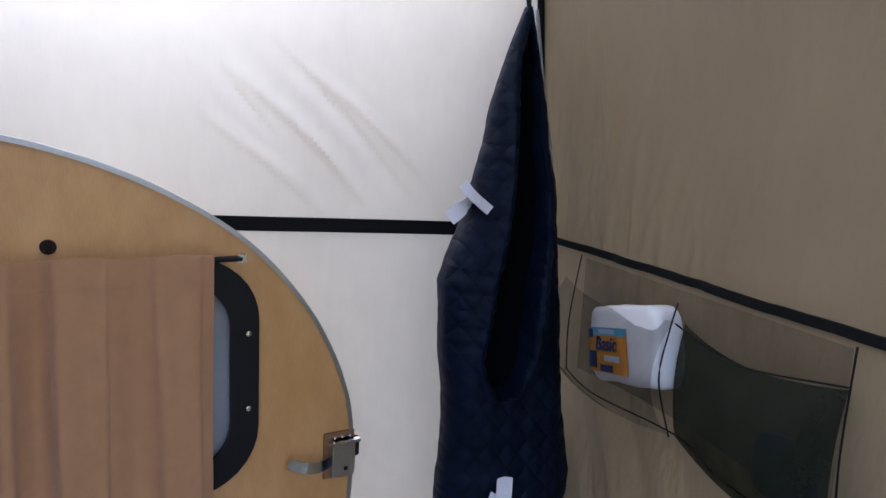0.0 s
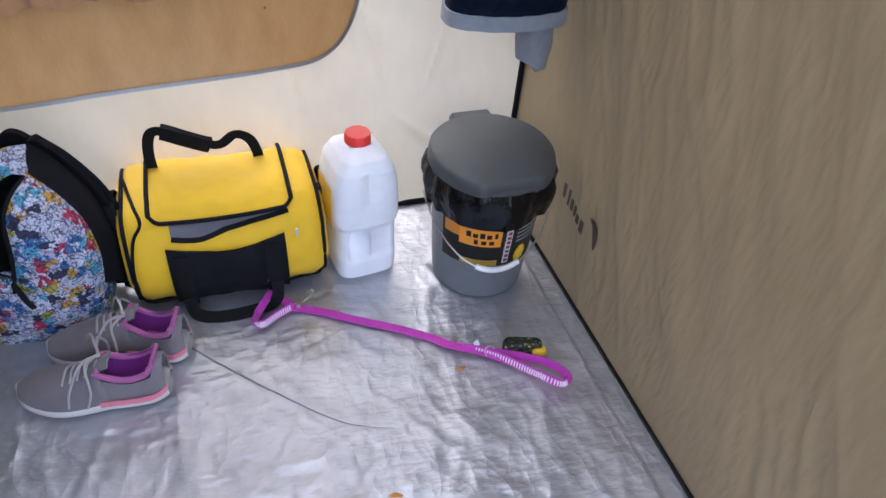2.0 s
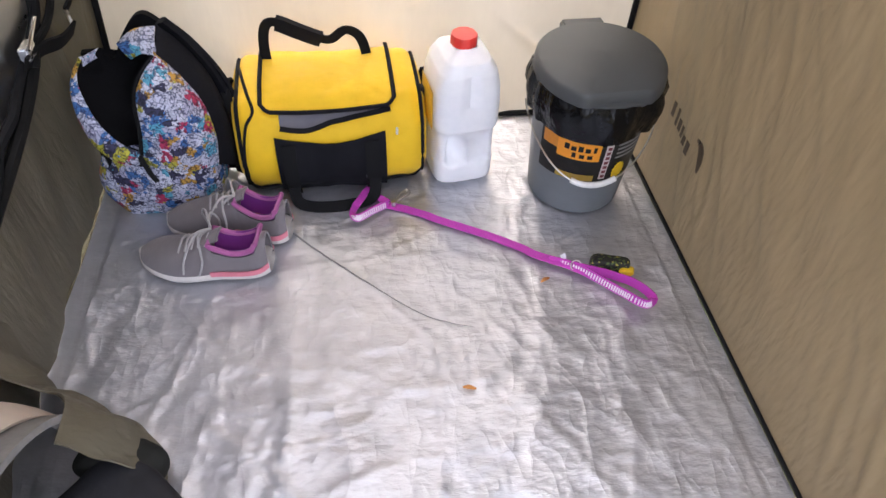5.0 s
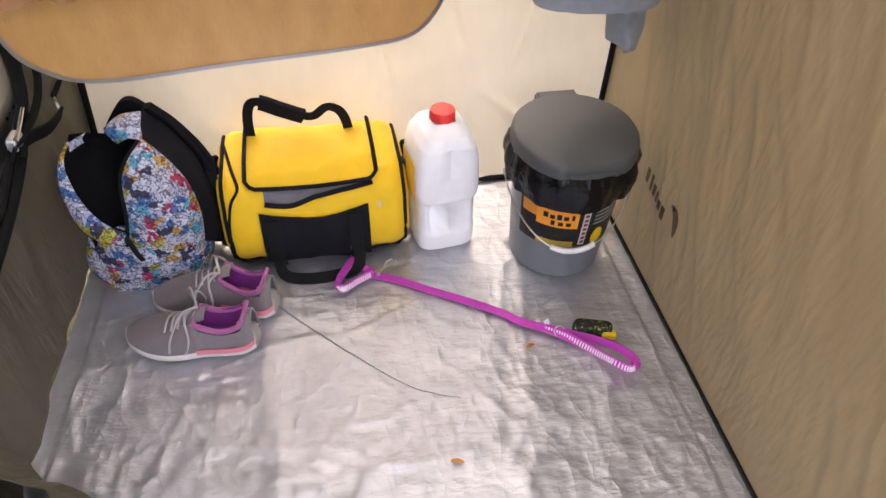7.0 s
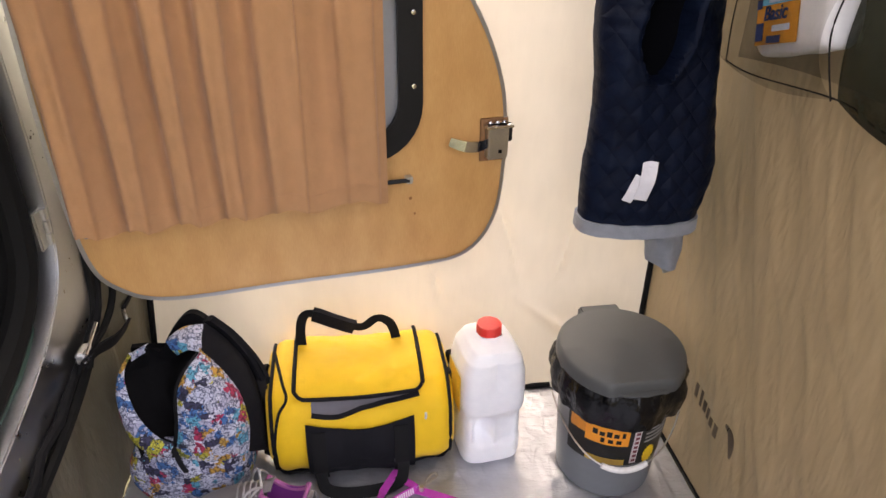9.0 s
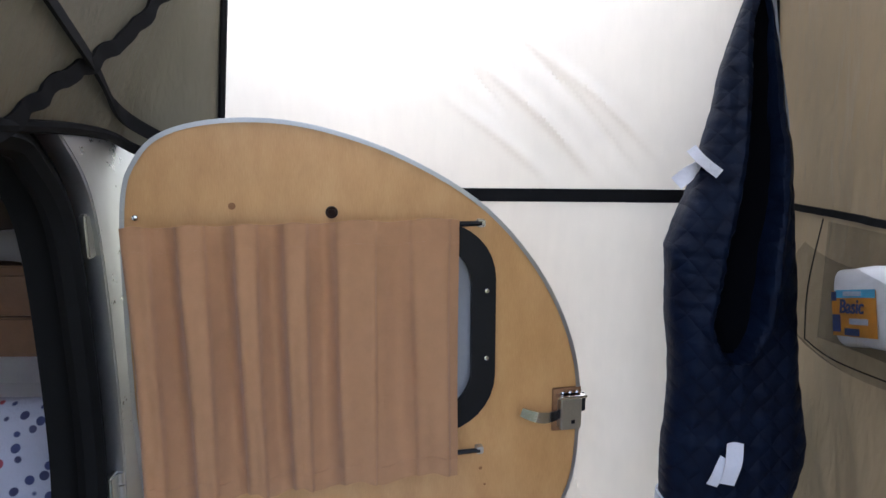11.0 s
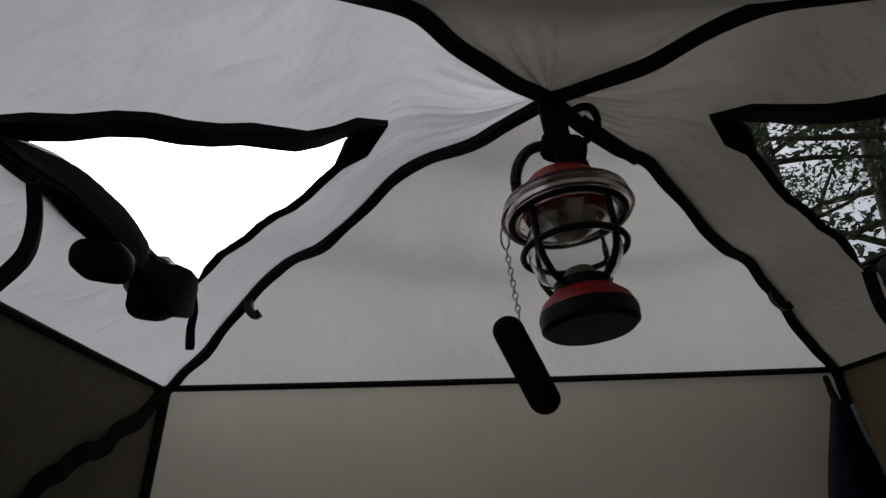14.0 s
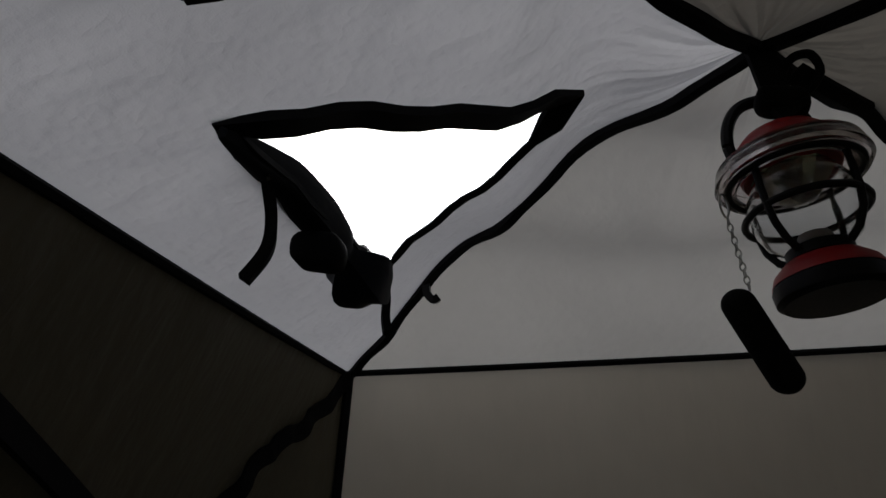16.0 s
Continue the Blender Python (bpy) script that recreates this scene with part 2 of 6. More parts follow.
def milk_plastic():
    n = Nodes("milky_plastic")
    col = n.ramp(n.noise(0.05, 3), [(0.3, (0.84, 0.85, 0.89)), (0.7, (0.92, 0.92, 0.95))])
    b = n.add("BsdfPrincipled", Base_Color=col, Roughness=0.34, Normal=n.bump(n.noise(0.03, 3), 0.15, 0.004))
    b.inputs["Subsurface Weight"].default_value = 0.25
    b.inputs["Subsurface Radius"].default_value = (0.02, 0.02, 0.02)
    return n.done(b.outputs[0])


def bin_bag():
    n = Nodes("black_bag_film")
    h = n.math("ADD", n.noise(0.045, 3, (1, 1, 0.6), 0.5), n.math("MULTIPLY", n.noise(0.015, 2), 0.2))
    col = n.ramp(n.noise(0.05, 3), [(0.3, (0.003, 0.003, 0.0035)), (0.7, (0.007, 0.007, 0.008))])
    b = n.add("BsdfPrincipled", Base_Color=col, Roughness=0.14, Normal=n.bump(h, 0.5, 0.016))
    b.inputs["Specular IOR Level"].default_value = 0.22
    return n.done(b.outputs[0])


def speckled():
    """Black cloth printed with small olive and yellow flecks."""
    n = Nodes("black_flecked_cloth")
    v = n.add("TexVoronoi", Vector=n.co, Scale=190.0, Randomness=1.0)
    hue = n.ramp(n.add("SeparateColor", Color=v.outputs["Color"]).outputs[0], [(0.0, (0.005, 0.006, 0.005)), (0.62, (0.06, 0.09, 0.02)), (0.78, (0.30, 0.26, 0.05)), (0.86, (0.006, 0.006, 0.006))])
    hue.node.color_ramp.interpolation = "CONSTANT"
    b = n.add("BsdfPrincipled", Base_Color=hue, Roughness=0.6, Normal=n.bump(n.noise(0.012, 4), 0.8, 0.006))
    return n.done(b.outputs[0])


def ground_cover():
    n = Nodes("forest_floor")
    f = n.math("ADD", n.math("MULTIPLY", n.noise(0.06, 6, rough=0.7), 0.6), n.math("MULTIPLY", n.noise(1.2, 4), 0.4))
    col = n.ramp(f, [(0.3, (0.05, 0.04, 0.02)), (0.5, (0.09, 0.08, 0.035)), (0.7, (0.07, 0.10, 0.03))])
    b = n.add("BsdfPrincipled", Base_Color=col, Roughness=0.95, Normal=n.bump(f, 1.0, 0.04))
    return n.done(b.outputs[0])


TAN, TAN_LIT = (0.262, 0.192, 0.108), (0.33, 0.265, 0.17)
M_BACK = tent_cloth("pale_tent_cloth", (0.62, 0.53, 0.41), 0.027, (0.90, 0.86, 0.78), 0.09, ahead=0.055)
# Roof cloth in copies: panel brightness is put into their colour and transmission.
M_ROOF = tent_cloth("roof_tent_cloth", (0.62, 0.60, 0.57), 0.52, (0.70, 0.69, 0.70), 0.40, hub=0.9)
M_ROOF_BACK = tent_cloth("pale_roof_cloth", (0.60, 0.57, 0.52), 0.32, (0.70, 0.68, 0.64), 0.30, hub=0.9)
# Tree shade on the front and right panels, put into a darker cloth.
M_ROOF_SHADED = tent_cloth("shaded_roof_cloth", (0.36, 0.32, 0.25), 0.20, (0.50, 0.46, 0.39), 0.40, hub=0.9)
M_SIDE = tent_cloth("tan_side_cloth", TAN, 0.10, TAN_LIT, 0.42, 0.15, ahead=0.014)
M_SKIRT = tent_cloth("olive_skirt_cloth", (0.112, 0.098, 0.065), 0.022, (0.13, 0.125, 0.09), 0.6, 0.25)
M_TARP = tarp_cloth()
M_TAPE = plain("black_binding_tape", (0.010, 0.010, 0.011), 0.75, grain=0.002)
M_WEB = plain("black_webbing", (0.012, 0.012, 0.013), 0.8, grain=0.0015, bump=0.4)
M_PLY = birch_ply()
M_ALU = plain("brushed_aluminium", (0.46, 0.46, 0.47), 0.38, 1.0, 0.12, 0.004)
M_CHROME = plain("chrome", (0.72, 0.72, 0.72), 0.16, 1.0, 0.06, 0.01, 0.05)
M_STEEL = plain("zinc_plated_steel", (0.52, 0.51, 0.48), 0.3, 1.0, 0.15, 0.003)
M_BLACK = plain("black_plastic", (0.012, 0.012, 0.013), 0.42, grain=0.004)
M_RUBBER = plain("black_rubber", (0.010, 0.010, 0.010), 0.7, grain=0.003)
M_GROUND = ground_cover()
M_WHITE_PANEL = plain("white_trailer_skin", (0.76, 0.76, 0.77), 0.3, coat=0.3, vary=0.04, bump=0.03)
M_GREY_PANEL = plain("silver_trailer_skin", (0.48, 0.48, 0.485), 0.30, 1.0, 0.06, 0.02, 0.03)


# ---- mesh helpers ----
def part(name, bm, material, parent=None, label="", smooth=True, recalc=True):
    """One mesh object from a bmesh, under a thing or a part if given."""
    if recalc:
        bmesh.ops.recalc_face_normals(bm, faces=bm.faces)
    me = bpy.data.meshes.new(name)
    bm.to_mesh(me)
    bm.free()
    me.materials.append(material)
    if smooth:
        me.shade_smooth()
        me.set_sharp_from_angle(angle=radians(38))
    ob = new(name, me)
    ob.parent = parent
    if label:
        ob["label"] = label
    return ob


def thing(name, label, category, at=None, group="", kind=""):
    ob = new(name)
    ob.empty_display_size = 0.05
    if at is not None:
        ob.matrix_world = at
    return tagged(ob, label, category, group, kind)


def surf(f, nu, nv, loop_u=False, bm=None, skip=None):
    """A grid of faces over f(u, v), u and v from 0 to 1."""
    bm = bm or bmesh.new()
    rows = [[bm.verts.new(f(i / nu, j / nv)) for j in range(nv + 1)] for i in range(nu + (0 if loop_u else 1))]
    for i in range(nu):
        for j in range(nv):
            if skip and skip((i + 0.5) / nu, (j + 0.5) / nv):
                continue
            a, b = rows[i], rows[(i + 1) % len(rows)]
            bm.faces.new((a[j], b[j], b[j + 1], a[j + 1]))
    return bm


def thicken(bm, d):
    bmesh.ops.recalc_face_normals(bm, faces=bm.faces)
    bmesh.ops.solidify(bm, geom=bm.faces[:], thickness=d)
    return bm


def sweep(path, profile, up=(0, 0, 1), closed=False, bm=None, scale=None):
    """A profile of (across, upward) pairs carried along a path."""
    bm = bm or bmesh.new()
    pts = [Vector(p) for p in path]
    n, rings = len(pts), []
    for i, p in enumerate(pts):
        a = pts[(i - 1) % n] if closed or i else pts[0]
        b = pts[(i + 1) % n] if closed or i < n - 1 else pts[-1]
        t = (b - a).normalized()
        u = Vector(up(i / max(1, n - 1)) if callable(up) else up)
        side = t.cross(u)
        if side.length < 1e-4:
            side = t.cross(Vector((0.3, 0.8, 0.5)))
        side.normalize()
        top = side.cross(t)
        k = scale(i / max(1, n - 1)) if scale else 1.0
        rings.append([bm.verts.new(p + side * (x * k) + top * (y * k)) for x, y in profile])
    m = len(profile)
    for i in range(n if closed else n - 1):
        a, b = rings[i], rings[(i + 1) % n]
        for j in range(m):
            bm.faces.new((a[j], a[(j + 1) % m], b[(j + 1) % m], b[j]))
    if not closed:
        bm.faces.new(rings[0])
        bm.faces.new(rings[-1][::-1])
    return bm


def ring_profile(r, n=8, squash=1.0):
    return [(r * math.cos(2 * math.pi * k / n), r * squash * math.sin(2 * math.pi * k / n)) for k in range(n)]


def flat_profile(w, h):
    return [(-w / 2, -h / 2), (w / 2, -h / 2), (w / 2, h / 2), (-w / 2, h / 2)]


def spline(pts, n=8, closed=False):
    """A Catmull-Rom line through the points."""
    pts = [Vector(p) for p in pts]
    k, out = len(pts), []
    for i in range(k if closed else k - 1):
        p0, p1, p2, p3 = (pts[(i + d) % k] if closed else pts[min(k - 1, max(0, i + d))] for d in (-1, 0, 1, 2))
        for s in range(n):
            t = s / n
            out.append(0.5 * (2 * p1 + (p2 - p0) * t + (2 * p0 - 5 * p1 + 4 * p2 - p3) * t * t + (3 * p1 - p0 - 3 * p2 + p3) * t ** 3))
    if not closed:
        out.append(pts[-1])
    return out


def lathe(profile, n=32, bm=None, at=(0, 0, 0), wobble=None):
    """A turned body from (radius, height) pairs, closed at both ends where the radius is 0."""
    bm = bm or bmesh.new()
    rings = []
    for r, z in profile:
        if r < 1e-5:
            rings.append([bm.verts.new((at[0], at[1], at[2] + z))])
        else:
            ring = []
            for k in range(n):
                a = 2 * math.pi * k / n
                rr = r + (wobble(a, z) if wobble else 0)
                ring.append(bm.verts.new((at[0] + rr * math.cos(a), at[1] + rr * math.sin(a), at[2] + z)))
            rings.append(ring)
    for a, b in zip(rings, rings[1:]):
        for k in range(n):
            q = (k + 1) % n
            if len(a) == 1 and len(b) > 1:
                bm.faces.new((a[0], b[q], b[k]))
            elif len(b) == 1 and len(a) > 1:
                bm.faces.new((a[k], a[q], b[0]))
            elif len(a) > 1:
                bm.faces.new((a[k], a[q], b[q], b[k]))
    return bm


def block(x0, x1, y0, y1, z0, z1, bevel=0.0, bm=None, segments=2):
    bm = bm or bmesh.new()
    made = bmesh.ops.create_cube(bm, size=1.0, matrix=Matrix.LocRotScale(((x0 + x1) / 2, (y0 + y1) / 2, (z0 + z1) / 2), None, (x1 - x0, y1 - y0, z1 - z0)))
    if bevel:
        edges = {e for v in made["verts"] for e in v.link_edges}
        bmesh.ops.bevel(bm, geom=list(edges), offset=bevel, segments=segments, affect="EDGES")
    return bm


def slab(outline, d, bm=None, bevel=0.0):
    """A plate from an outline in x and z, from y = 0 to y = d."""
    bm = bm or bmesh.new()
    a = [bm.verts.new((x, 0, z)) for x, z in outline]
    b = [bm.verts.new((x, d, z)) for x, z in outline]
    n = len(a)
    bm.faces.new(a)
    bm.faces.new(b[::-1])
    for i in range(n):
        bm.faces.new((a[i], b[i], b[(i + 1) % n], a[(i + 1) % n]))
    return bm


def round_rect(x0, x1, z0, z1, r, n=8):
    out = []
    for cx, cz, a0 in ((x1 - r, z1 - r, 0), (x0 + r, z1 - r, 90), (x0 + r, z0 + r, 180), (x1 - r, z0 + r, 270)):
        out += [(cx + r * math.cos(radians(a0 + 90 * k / n)), cz + r * math.sin(radians(a0 + 90 * k / n))) for k in range(n + 1)]
    return out


def ray_to(poly, c, a):
    """Where the ray from c at angle a leaves a polygon."""
    d, best = (math.cos(a), math.sin(a)), None
    for (x0, y0), (x1, y1) in zip(poly, poly[1:] + poly[:1]):
        ex, ey = x1 - x0, y1 - y0
        den = d[0] * ey - d[1] * ex
        if abs(den) < 1e-12:
            continue
        t = ((x0 - c[0]) * ey - (y0 - c[1]) * ex) / den
        s = ((x0 - c[0]) * d[1] - (y0 - c[1]) * d[0]) / den
        if t > 0 and -1e-6 <= s <= 1 + 1e-6 and (best is None or t > best):
            best = t
    return (c[0] + d[0] * best, c[1] + d[1] * best)


def holed(outer, inner, place, steps=10, turns=96):
    """A sheet between an outline and an opening in it, both in two coordinates, laid into the world by place(a, b)."""
    c = (sum(p[0] for p in inner) / len(inner), sum(p[1] for p in inner) / len(inner))
    angles = sorted({round(2 * math.pi * k / turns, 5) for k in range(turns)} | {round(math.atan2(p[1] - c[1], p[0] - c[0]) % (2 * math.pi), 5) for p in (*outer, *inner)})
    ends = [(ray_to(inner, c, a), ray_to(outer, c, a)) for a in angles]

    def f(u, v):
        p, q = ends[round(u * len(ends)) % len(ends)]
        return place(p[0] + (q[0] - p[0]) * v, p[1] + (q[1] - p[1]) * v)

    return surf(f, len(ends), steps, loop_u=True)


def crumple(x, y, z, size, amount):
    return amount * noise.noise((x / size, y / size, z / size))


# ---- tent: floor 1.40 m wide, eaves at 1.84 m, hub at 2.06 m ----
XR, XL, YB, YF = 0.75, -0.66, 2.0, 0.45
EX0, EX1, EY0, EY1, EZ = -0.485, 0.705, 0.93, 2.0, 1.84
HUB = Vector((0.095, 1.462, 2.055))

ground = part("ground", surf(lambda u, v: (90 * (2 * u - 1) ** 3, 90 * (2 * v - 1) ** 3 + 1, -0.03 - 0.02 * abs(2 * u - 1)), 40, 40), M_GROUND)
tagged(ground, "brown forest ground with sparse grass round the tent", "ground", kind="structure")


def tarp_height(x, y):
    h = 0.008 + crumple(x, y, 0.3, 0.22, 0.005)
    for turn, size, seed, amount in ((0.5, 0.30, 3.0, 0.0024), (-0.7, 0.22, 8.0, 0.0024), (1.3, 0.13, 5.0, 0.0020), (-0.2, 0.08, 1.0, 0.0016)):
        a, b = x * math.cos(turn) - y * math.sin(turn), x * math.sin(turn) + y * math.cos(turn)
        fold = abs(noise.noise((a / size, b / size * 0.45, seed)))
        h += amount * max(0.0, 1 - fold / 0.09) ** 1.5
    return h


def tarp_at(u, v):
    y = 0.42 + (1.995 - 0.42) * v
    left = XL + 0.004 * math.sin(9 * y) - 0.02 * (1 - v)
    x = left + (XR - 0.006 - left) * u
    edge = min(u, 1 - u) * 1.4
    return (x, y, tarp_height(x, y) * (1 if edge > 0.05 else 0.6) - 0.006)


tarp = part("floor", surf(tarp_at, 240, 240), M_TARP)
tagged(tarp, "crumpled silver polyethylene tarp as tent floor", "floor", kind="structure")


def left_x(y, z):
    """The left wall: drawn in to the trailer's side, straight in the corner."""
    trailer_side = -0.665 + (EX0 + 0.665) * max(0.0, (z - 1.42) / (EZ - 1.42))
    corner = XL + (EX0 - XL) * max(0.0, min(1.0, z / EZ)) ** 0.85
    w = max(0.0, min(1.0, (y - 1.84) / 0.15))
    w = w * w * (3 - 2 * w)
    return trailer_side + (corner - trailer_side) * w


CREASES = [(0.06, 1.60, 0.34, 1.34, 0.012, 0.012), (0.12, 1.66, 0.42, 1.36, 0.010, -0.010), (0.20, 1.62, 0.46, 1.40, 0.009, 0.009), (0.02, 1.50, 0.22, 1.33, 0.010, 0.008), (0.05, 1.57, 0.10, 1.50, 0.006, -0.008), (0.30, 0.62, 0.36, 0.40, 0.010, 0.010), (0.52, 0.55, 0.46, 0.36, 0.008, 0.008), (0.40, 0.30, 0.60, 0.10, 0.016, 0.014), (0.10, 0.52, 0.14, 0.34, 0.008, 0.007)]


def back_at(a, b):
    lean = 0.0
    sag = 0.012 * math.sin(math.pi * (a - EX0) / (EX1 - EX0)) * math.sin(math.pi * min(1, b / EZ))
    wrinkle = crumple(a * 1.2 + b * 0.8, 2.0, b * 0.5, 0.16, 0.007) + crumple(a + b, 1.0, b * 0.4, 0.05, 0.002)
    low = max(0.0, 0.25 - b) / 0.25
    for x0, z0, x1, z1, w, h in CREASES:
        dx, dz = x1 - x0, z1 - z0
        d = math.hypot(dx, dz)
        along, off = ((a - x0) * dx + (b - z0) * dz) / d, ((a - x0) * dz - (b - z0) * dx) / d
        off += 0.01 * math.sin(along * 9)
        if -0.05 < along < d + 0.05:
            wrinkle += 2.2 * h * math.exp(-((off / w) ** 2)) * math.sin(math.pi * min(1.0, max(0.0, (along + 0.05) / (d + 0.1))))
    return (a, YB + lean + sag + wrinkle * (0.5 + low) - 0.012 * low * abs(math.sin(a * 13)), b)


def back_wall(u, v):
    z = EZ * v
    x0, x1 = left_x(YB, z), XR + (EX1 - XR) * max(0.0, v - 0.7) / 0.3
    x, y, z = back_at(x0 + (x1 - x0) * u, z)
    return (x, y, z)


wall_back = part("wall_back", surf(back_wall, 150, 200), M_BACK, recalc=False)
tagged(wall_back, "pale cream translucent tent wall lit from outside", "tent wall", kind="structure")


def drawn(y, z):
    """The creases of the side wall lean back up to the strap and forward above it."""
    return y - 0.45 * min(z, 1.0) + 0.25 * max(0.0, z - 1.0)


def right_wall(u, v):
    y0, y1, z = YF + (EY0 - YF) * v, YB, EZ * v
    y = y0 + (y1 - y0) * u
    x = XR + (EX1 - XR) * max(0.0, v - 0.7) / 0.3
    hold = min(1.0, 6 * u, 6 * (1 - u), 8 * v, 8 * (1 - v))
    fold = crumple(drawn(y, z), z * 0.35, 3.0, 0.10, 0.010)
    for size, seed, amount in ((0.085, 2.0, 0.0065), (0.045, 7.0, 0.0040)):
        ridge = abs(noise.noise((drawn(y, z) / size, z / size * 0.26, seed)))
        patch_ = max(0.0, 0.5 + noise.noise((y * 3.2, z * 2.6, seed + 4)))
        fold -= amount * max(0.0, 1 - ridge / 0.22) ** 1.4 * patch_
    return (x + hold * (0.008 + fold), y, z)


wall_right = part("wall_right", surf(lambda u, v: right_wall(1 - u, v), 260, 130), M_SIDE, recalc=False)
tagged(wall_right, "wrinkled tan nylon tent side wall", "tent wall", kind="structure")


def left_at(y, z):
    return (left_x(y, z) + min(1.0, max(0.0, (YB - y) / 0.08)) * crumple(y * 1.3, z * 0.3, 5.0, 0.09, 0.022 if z < 0.6 else 0.022 - 0.018 * min(1.0, (z - 0.6) / 0.5)), y, z)


LEFT_OPENING = [(p.x, p.y) for p in spline([(1.20, 1.44, 0), (1.50, 1.448, 0), (1.72, 1.44, 0), (1.86, 1.41, 0), (1.915, 1.32, 0), (1.92, 1.0, 0), (1.89, 0.7, 0), (1.85, 0.52, 0), (1.74, 0.43, 0), (1.40, 0.36, 0), (1.15, 0.30, 0), (0.95, 0.33, 0), (0.90, 0.8, 0), (0.92, 1.2, 0), (1.0, 1.38, 0)], 5, True)]
left_outer = [(YF, 0.0), (YB, 0.0), (EY1, EZ), (EY0, EZ)]
wall_left = part("wall_left", holed(left_outer, LEFT_OPENING, left_at, 26, 200), M_SKIRT, recalc=False)
tagged(wall_left, "dark olive tent side wall open towards the trailer", "tent wall", kind="structure")
opening_trim = part("trim", sweep([Vector(left_at(a, b)) + Vector((0.006, 0, 0)) for a, b in LEFT_OPENING], ring_profile(0.011, 8), (1, 0, 0), True), M_TAPE)
tagged(opening_trim, "black piping round the opening of the tent wall", "trim", kind="structure")

front_outer = [(XL, 0.0), (XR, 0.0), (EX1, EZ), (EX0, EZ)]
FRONT_OPENING = [(-0.56, 0.02), (0.68, 0.02), (0.64, 1.70), (0.50, 1.79), (-0.36, 1.79), (-0.48, 1.70)]
wall_front = part("wall_front", holed(front_outer, FRONT_OPENING, lambda a, b: (a, YF + (EY0 - YF) * b / EZ - 0.02, b), 4, 60), M_SIDE, recalc=False)
tagged(wall_front, "tan tent front with its door wide open", "tent wall", kind="structure")

# roof: four panels between bowed poles
CORNERS = {"lb": Vector((EX0, EY1, EZ)), "rb": Vector((EX1, EY1, EZ)), "lf": Vector((EX0, EY0, EZ)), "rf": Vector((EX1, EY0, EZ))}


def pole_at(key, t):
    p = CORNERS[key].lerp(HUB, t)
    rise, at, wide = {"lb": (0.034, 0.36, 0.15), "rb": (0.030, 0.36, 0.12)}.get(key, (0.0, 0.5, 1.0))
    bow = rise * math.exp(-(((t - at) / wide) ** 2)) * min(1.0, 6 * t)
    return p + Vector((0, 0, bow + 0.028 * math.sin(math.pi * t) + 0.034 * math.exp(-(((t - 0.71) / 0.12) ** 2))))


def roof_panel(a, b):
    """A point of the panel between two poles: s from pole a to pole b, t from the eave to the hub."""

    def f(s, t):
        p = pole_at(a, t).lerp(pole_at(b, t), s)
        dip = 0.03 * math.sin(math.pi * s) * math.sin(math.pi * min(1.0, t * 1.05))
        p.z -= dip - crumple(p.x * 1.4, p.y * 1.4, p.z, 0.10, 0.006) * math.sin(math.pi * s) * math.sin(math.pi * t)
        fan = math.sin(s * 34) * 0.004 * max(0.0, t - 0.72) * 3 * math.sin(math.pi * s)
        p.z += fan * (1 - t) * 3
        return p

    return f


for panel_name, a, b in (("roof_back", "lb", "rb"), ("roof_front", "rf", "lf")):
    f = roof_panel(a, b)
    roof = part(panel_name, surf(lambda u, v: f(u, v * 0.999), 50, 40), M_ROOF_BACK if a == "lb" else M_ROOF_SHADED, recalc=False)
    tagged(roof, "grey-white translucent tent roof panel with fine creases", "tent roof", kind="structure")



def edged(tri, n=12):
    return [(p[0] + (q[0] - p[0]) * k / n, p[1] + (q[1] - p[1]) * k / n) for p, q in zip(tri, tri[1:] + tri[:1]) for k in range(n)]


# windows: corners as (way up the panel, y)
WINDOWS = {"left": [(0.205, 1.262), (0.250, 1.665), (0.665, 1.452)], "right": [(0.24, 1.175), (0.270, 1.648), (0.690, 1.452)]}
WINDOW_LINES, PANELS = {}, {}
for side, a, b in (("left", "lf", "lb"), ("right", "rf", "rb")):
    f = roof_panel(a, b)

    def on_panel(t, y, f=f):
        y0, y1 = EY0 + (HUB.y - EY0) * t, EY1 + (HUB.y - EY1) * t
        return f((y - y0) / (y1 - y0), t)

    PANELS[side] = on_panel
    tri = edged(WINDOWS[side])
    outer = [(0.0, EY0), (0.998, HUB.y - 0.001), (0.998, HUB.y + 0.001), (0.0, EY1)]
    roof = part("roof_" + side, holed(outer, tri, on_panel, 16, 90), M_ROOF if side == "left" else M_ROOF_SHADED, recalc=False)
    tagged(roof, "grey-white tent roof panel with a three-cornered window", "tent roof", kind="structure")
    WINDOW_LINES[side] = [on_panel(t, y) for t, y in tri]
    wavy = [p - Vector((0, 0, 0.003 + 0.003 * math.sin(k * 1.7))) for k, p in enumerate(WINDOW_LINES[side])]
    rim = part("window_" + ("1" if side == "left" else "2"), sweep(wavy, flat_profile(0.022, 0.006), (0, 0, 1), True, scale=lambda q: 1.0 if q < 0.33 else 0.5 if q < 0.65 else 1.4), M_TAPE)
    tagged(rim, "open three-cornered roof window with black taped edge", "tent window", kind="structure")

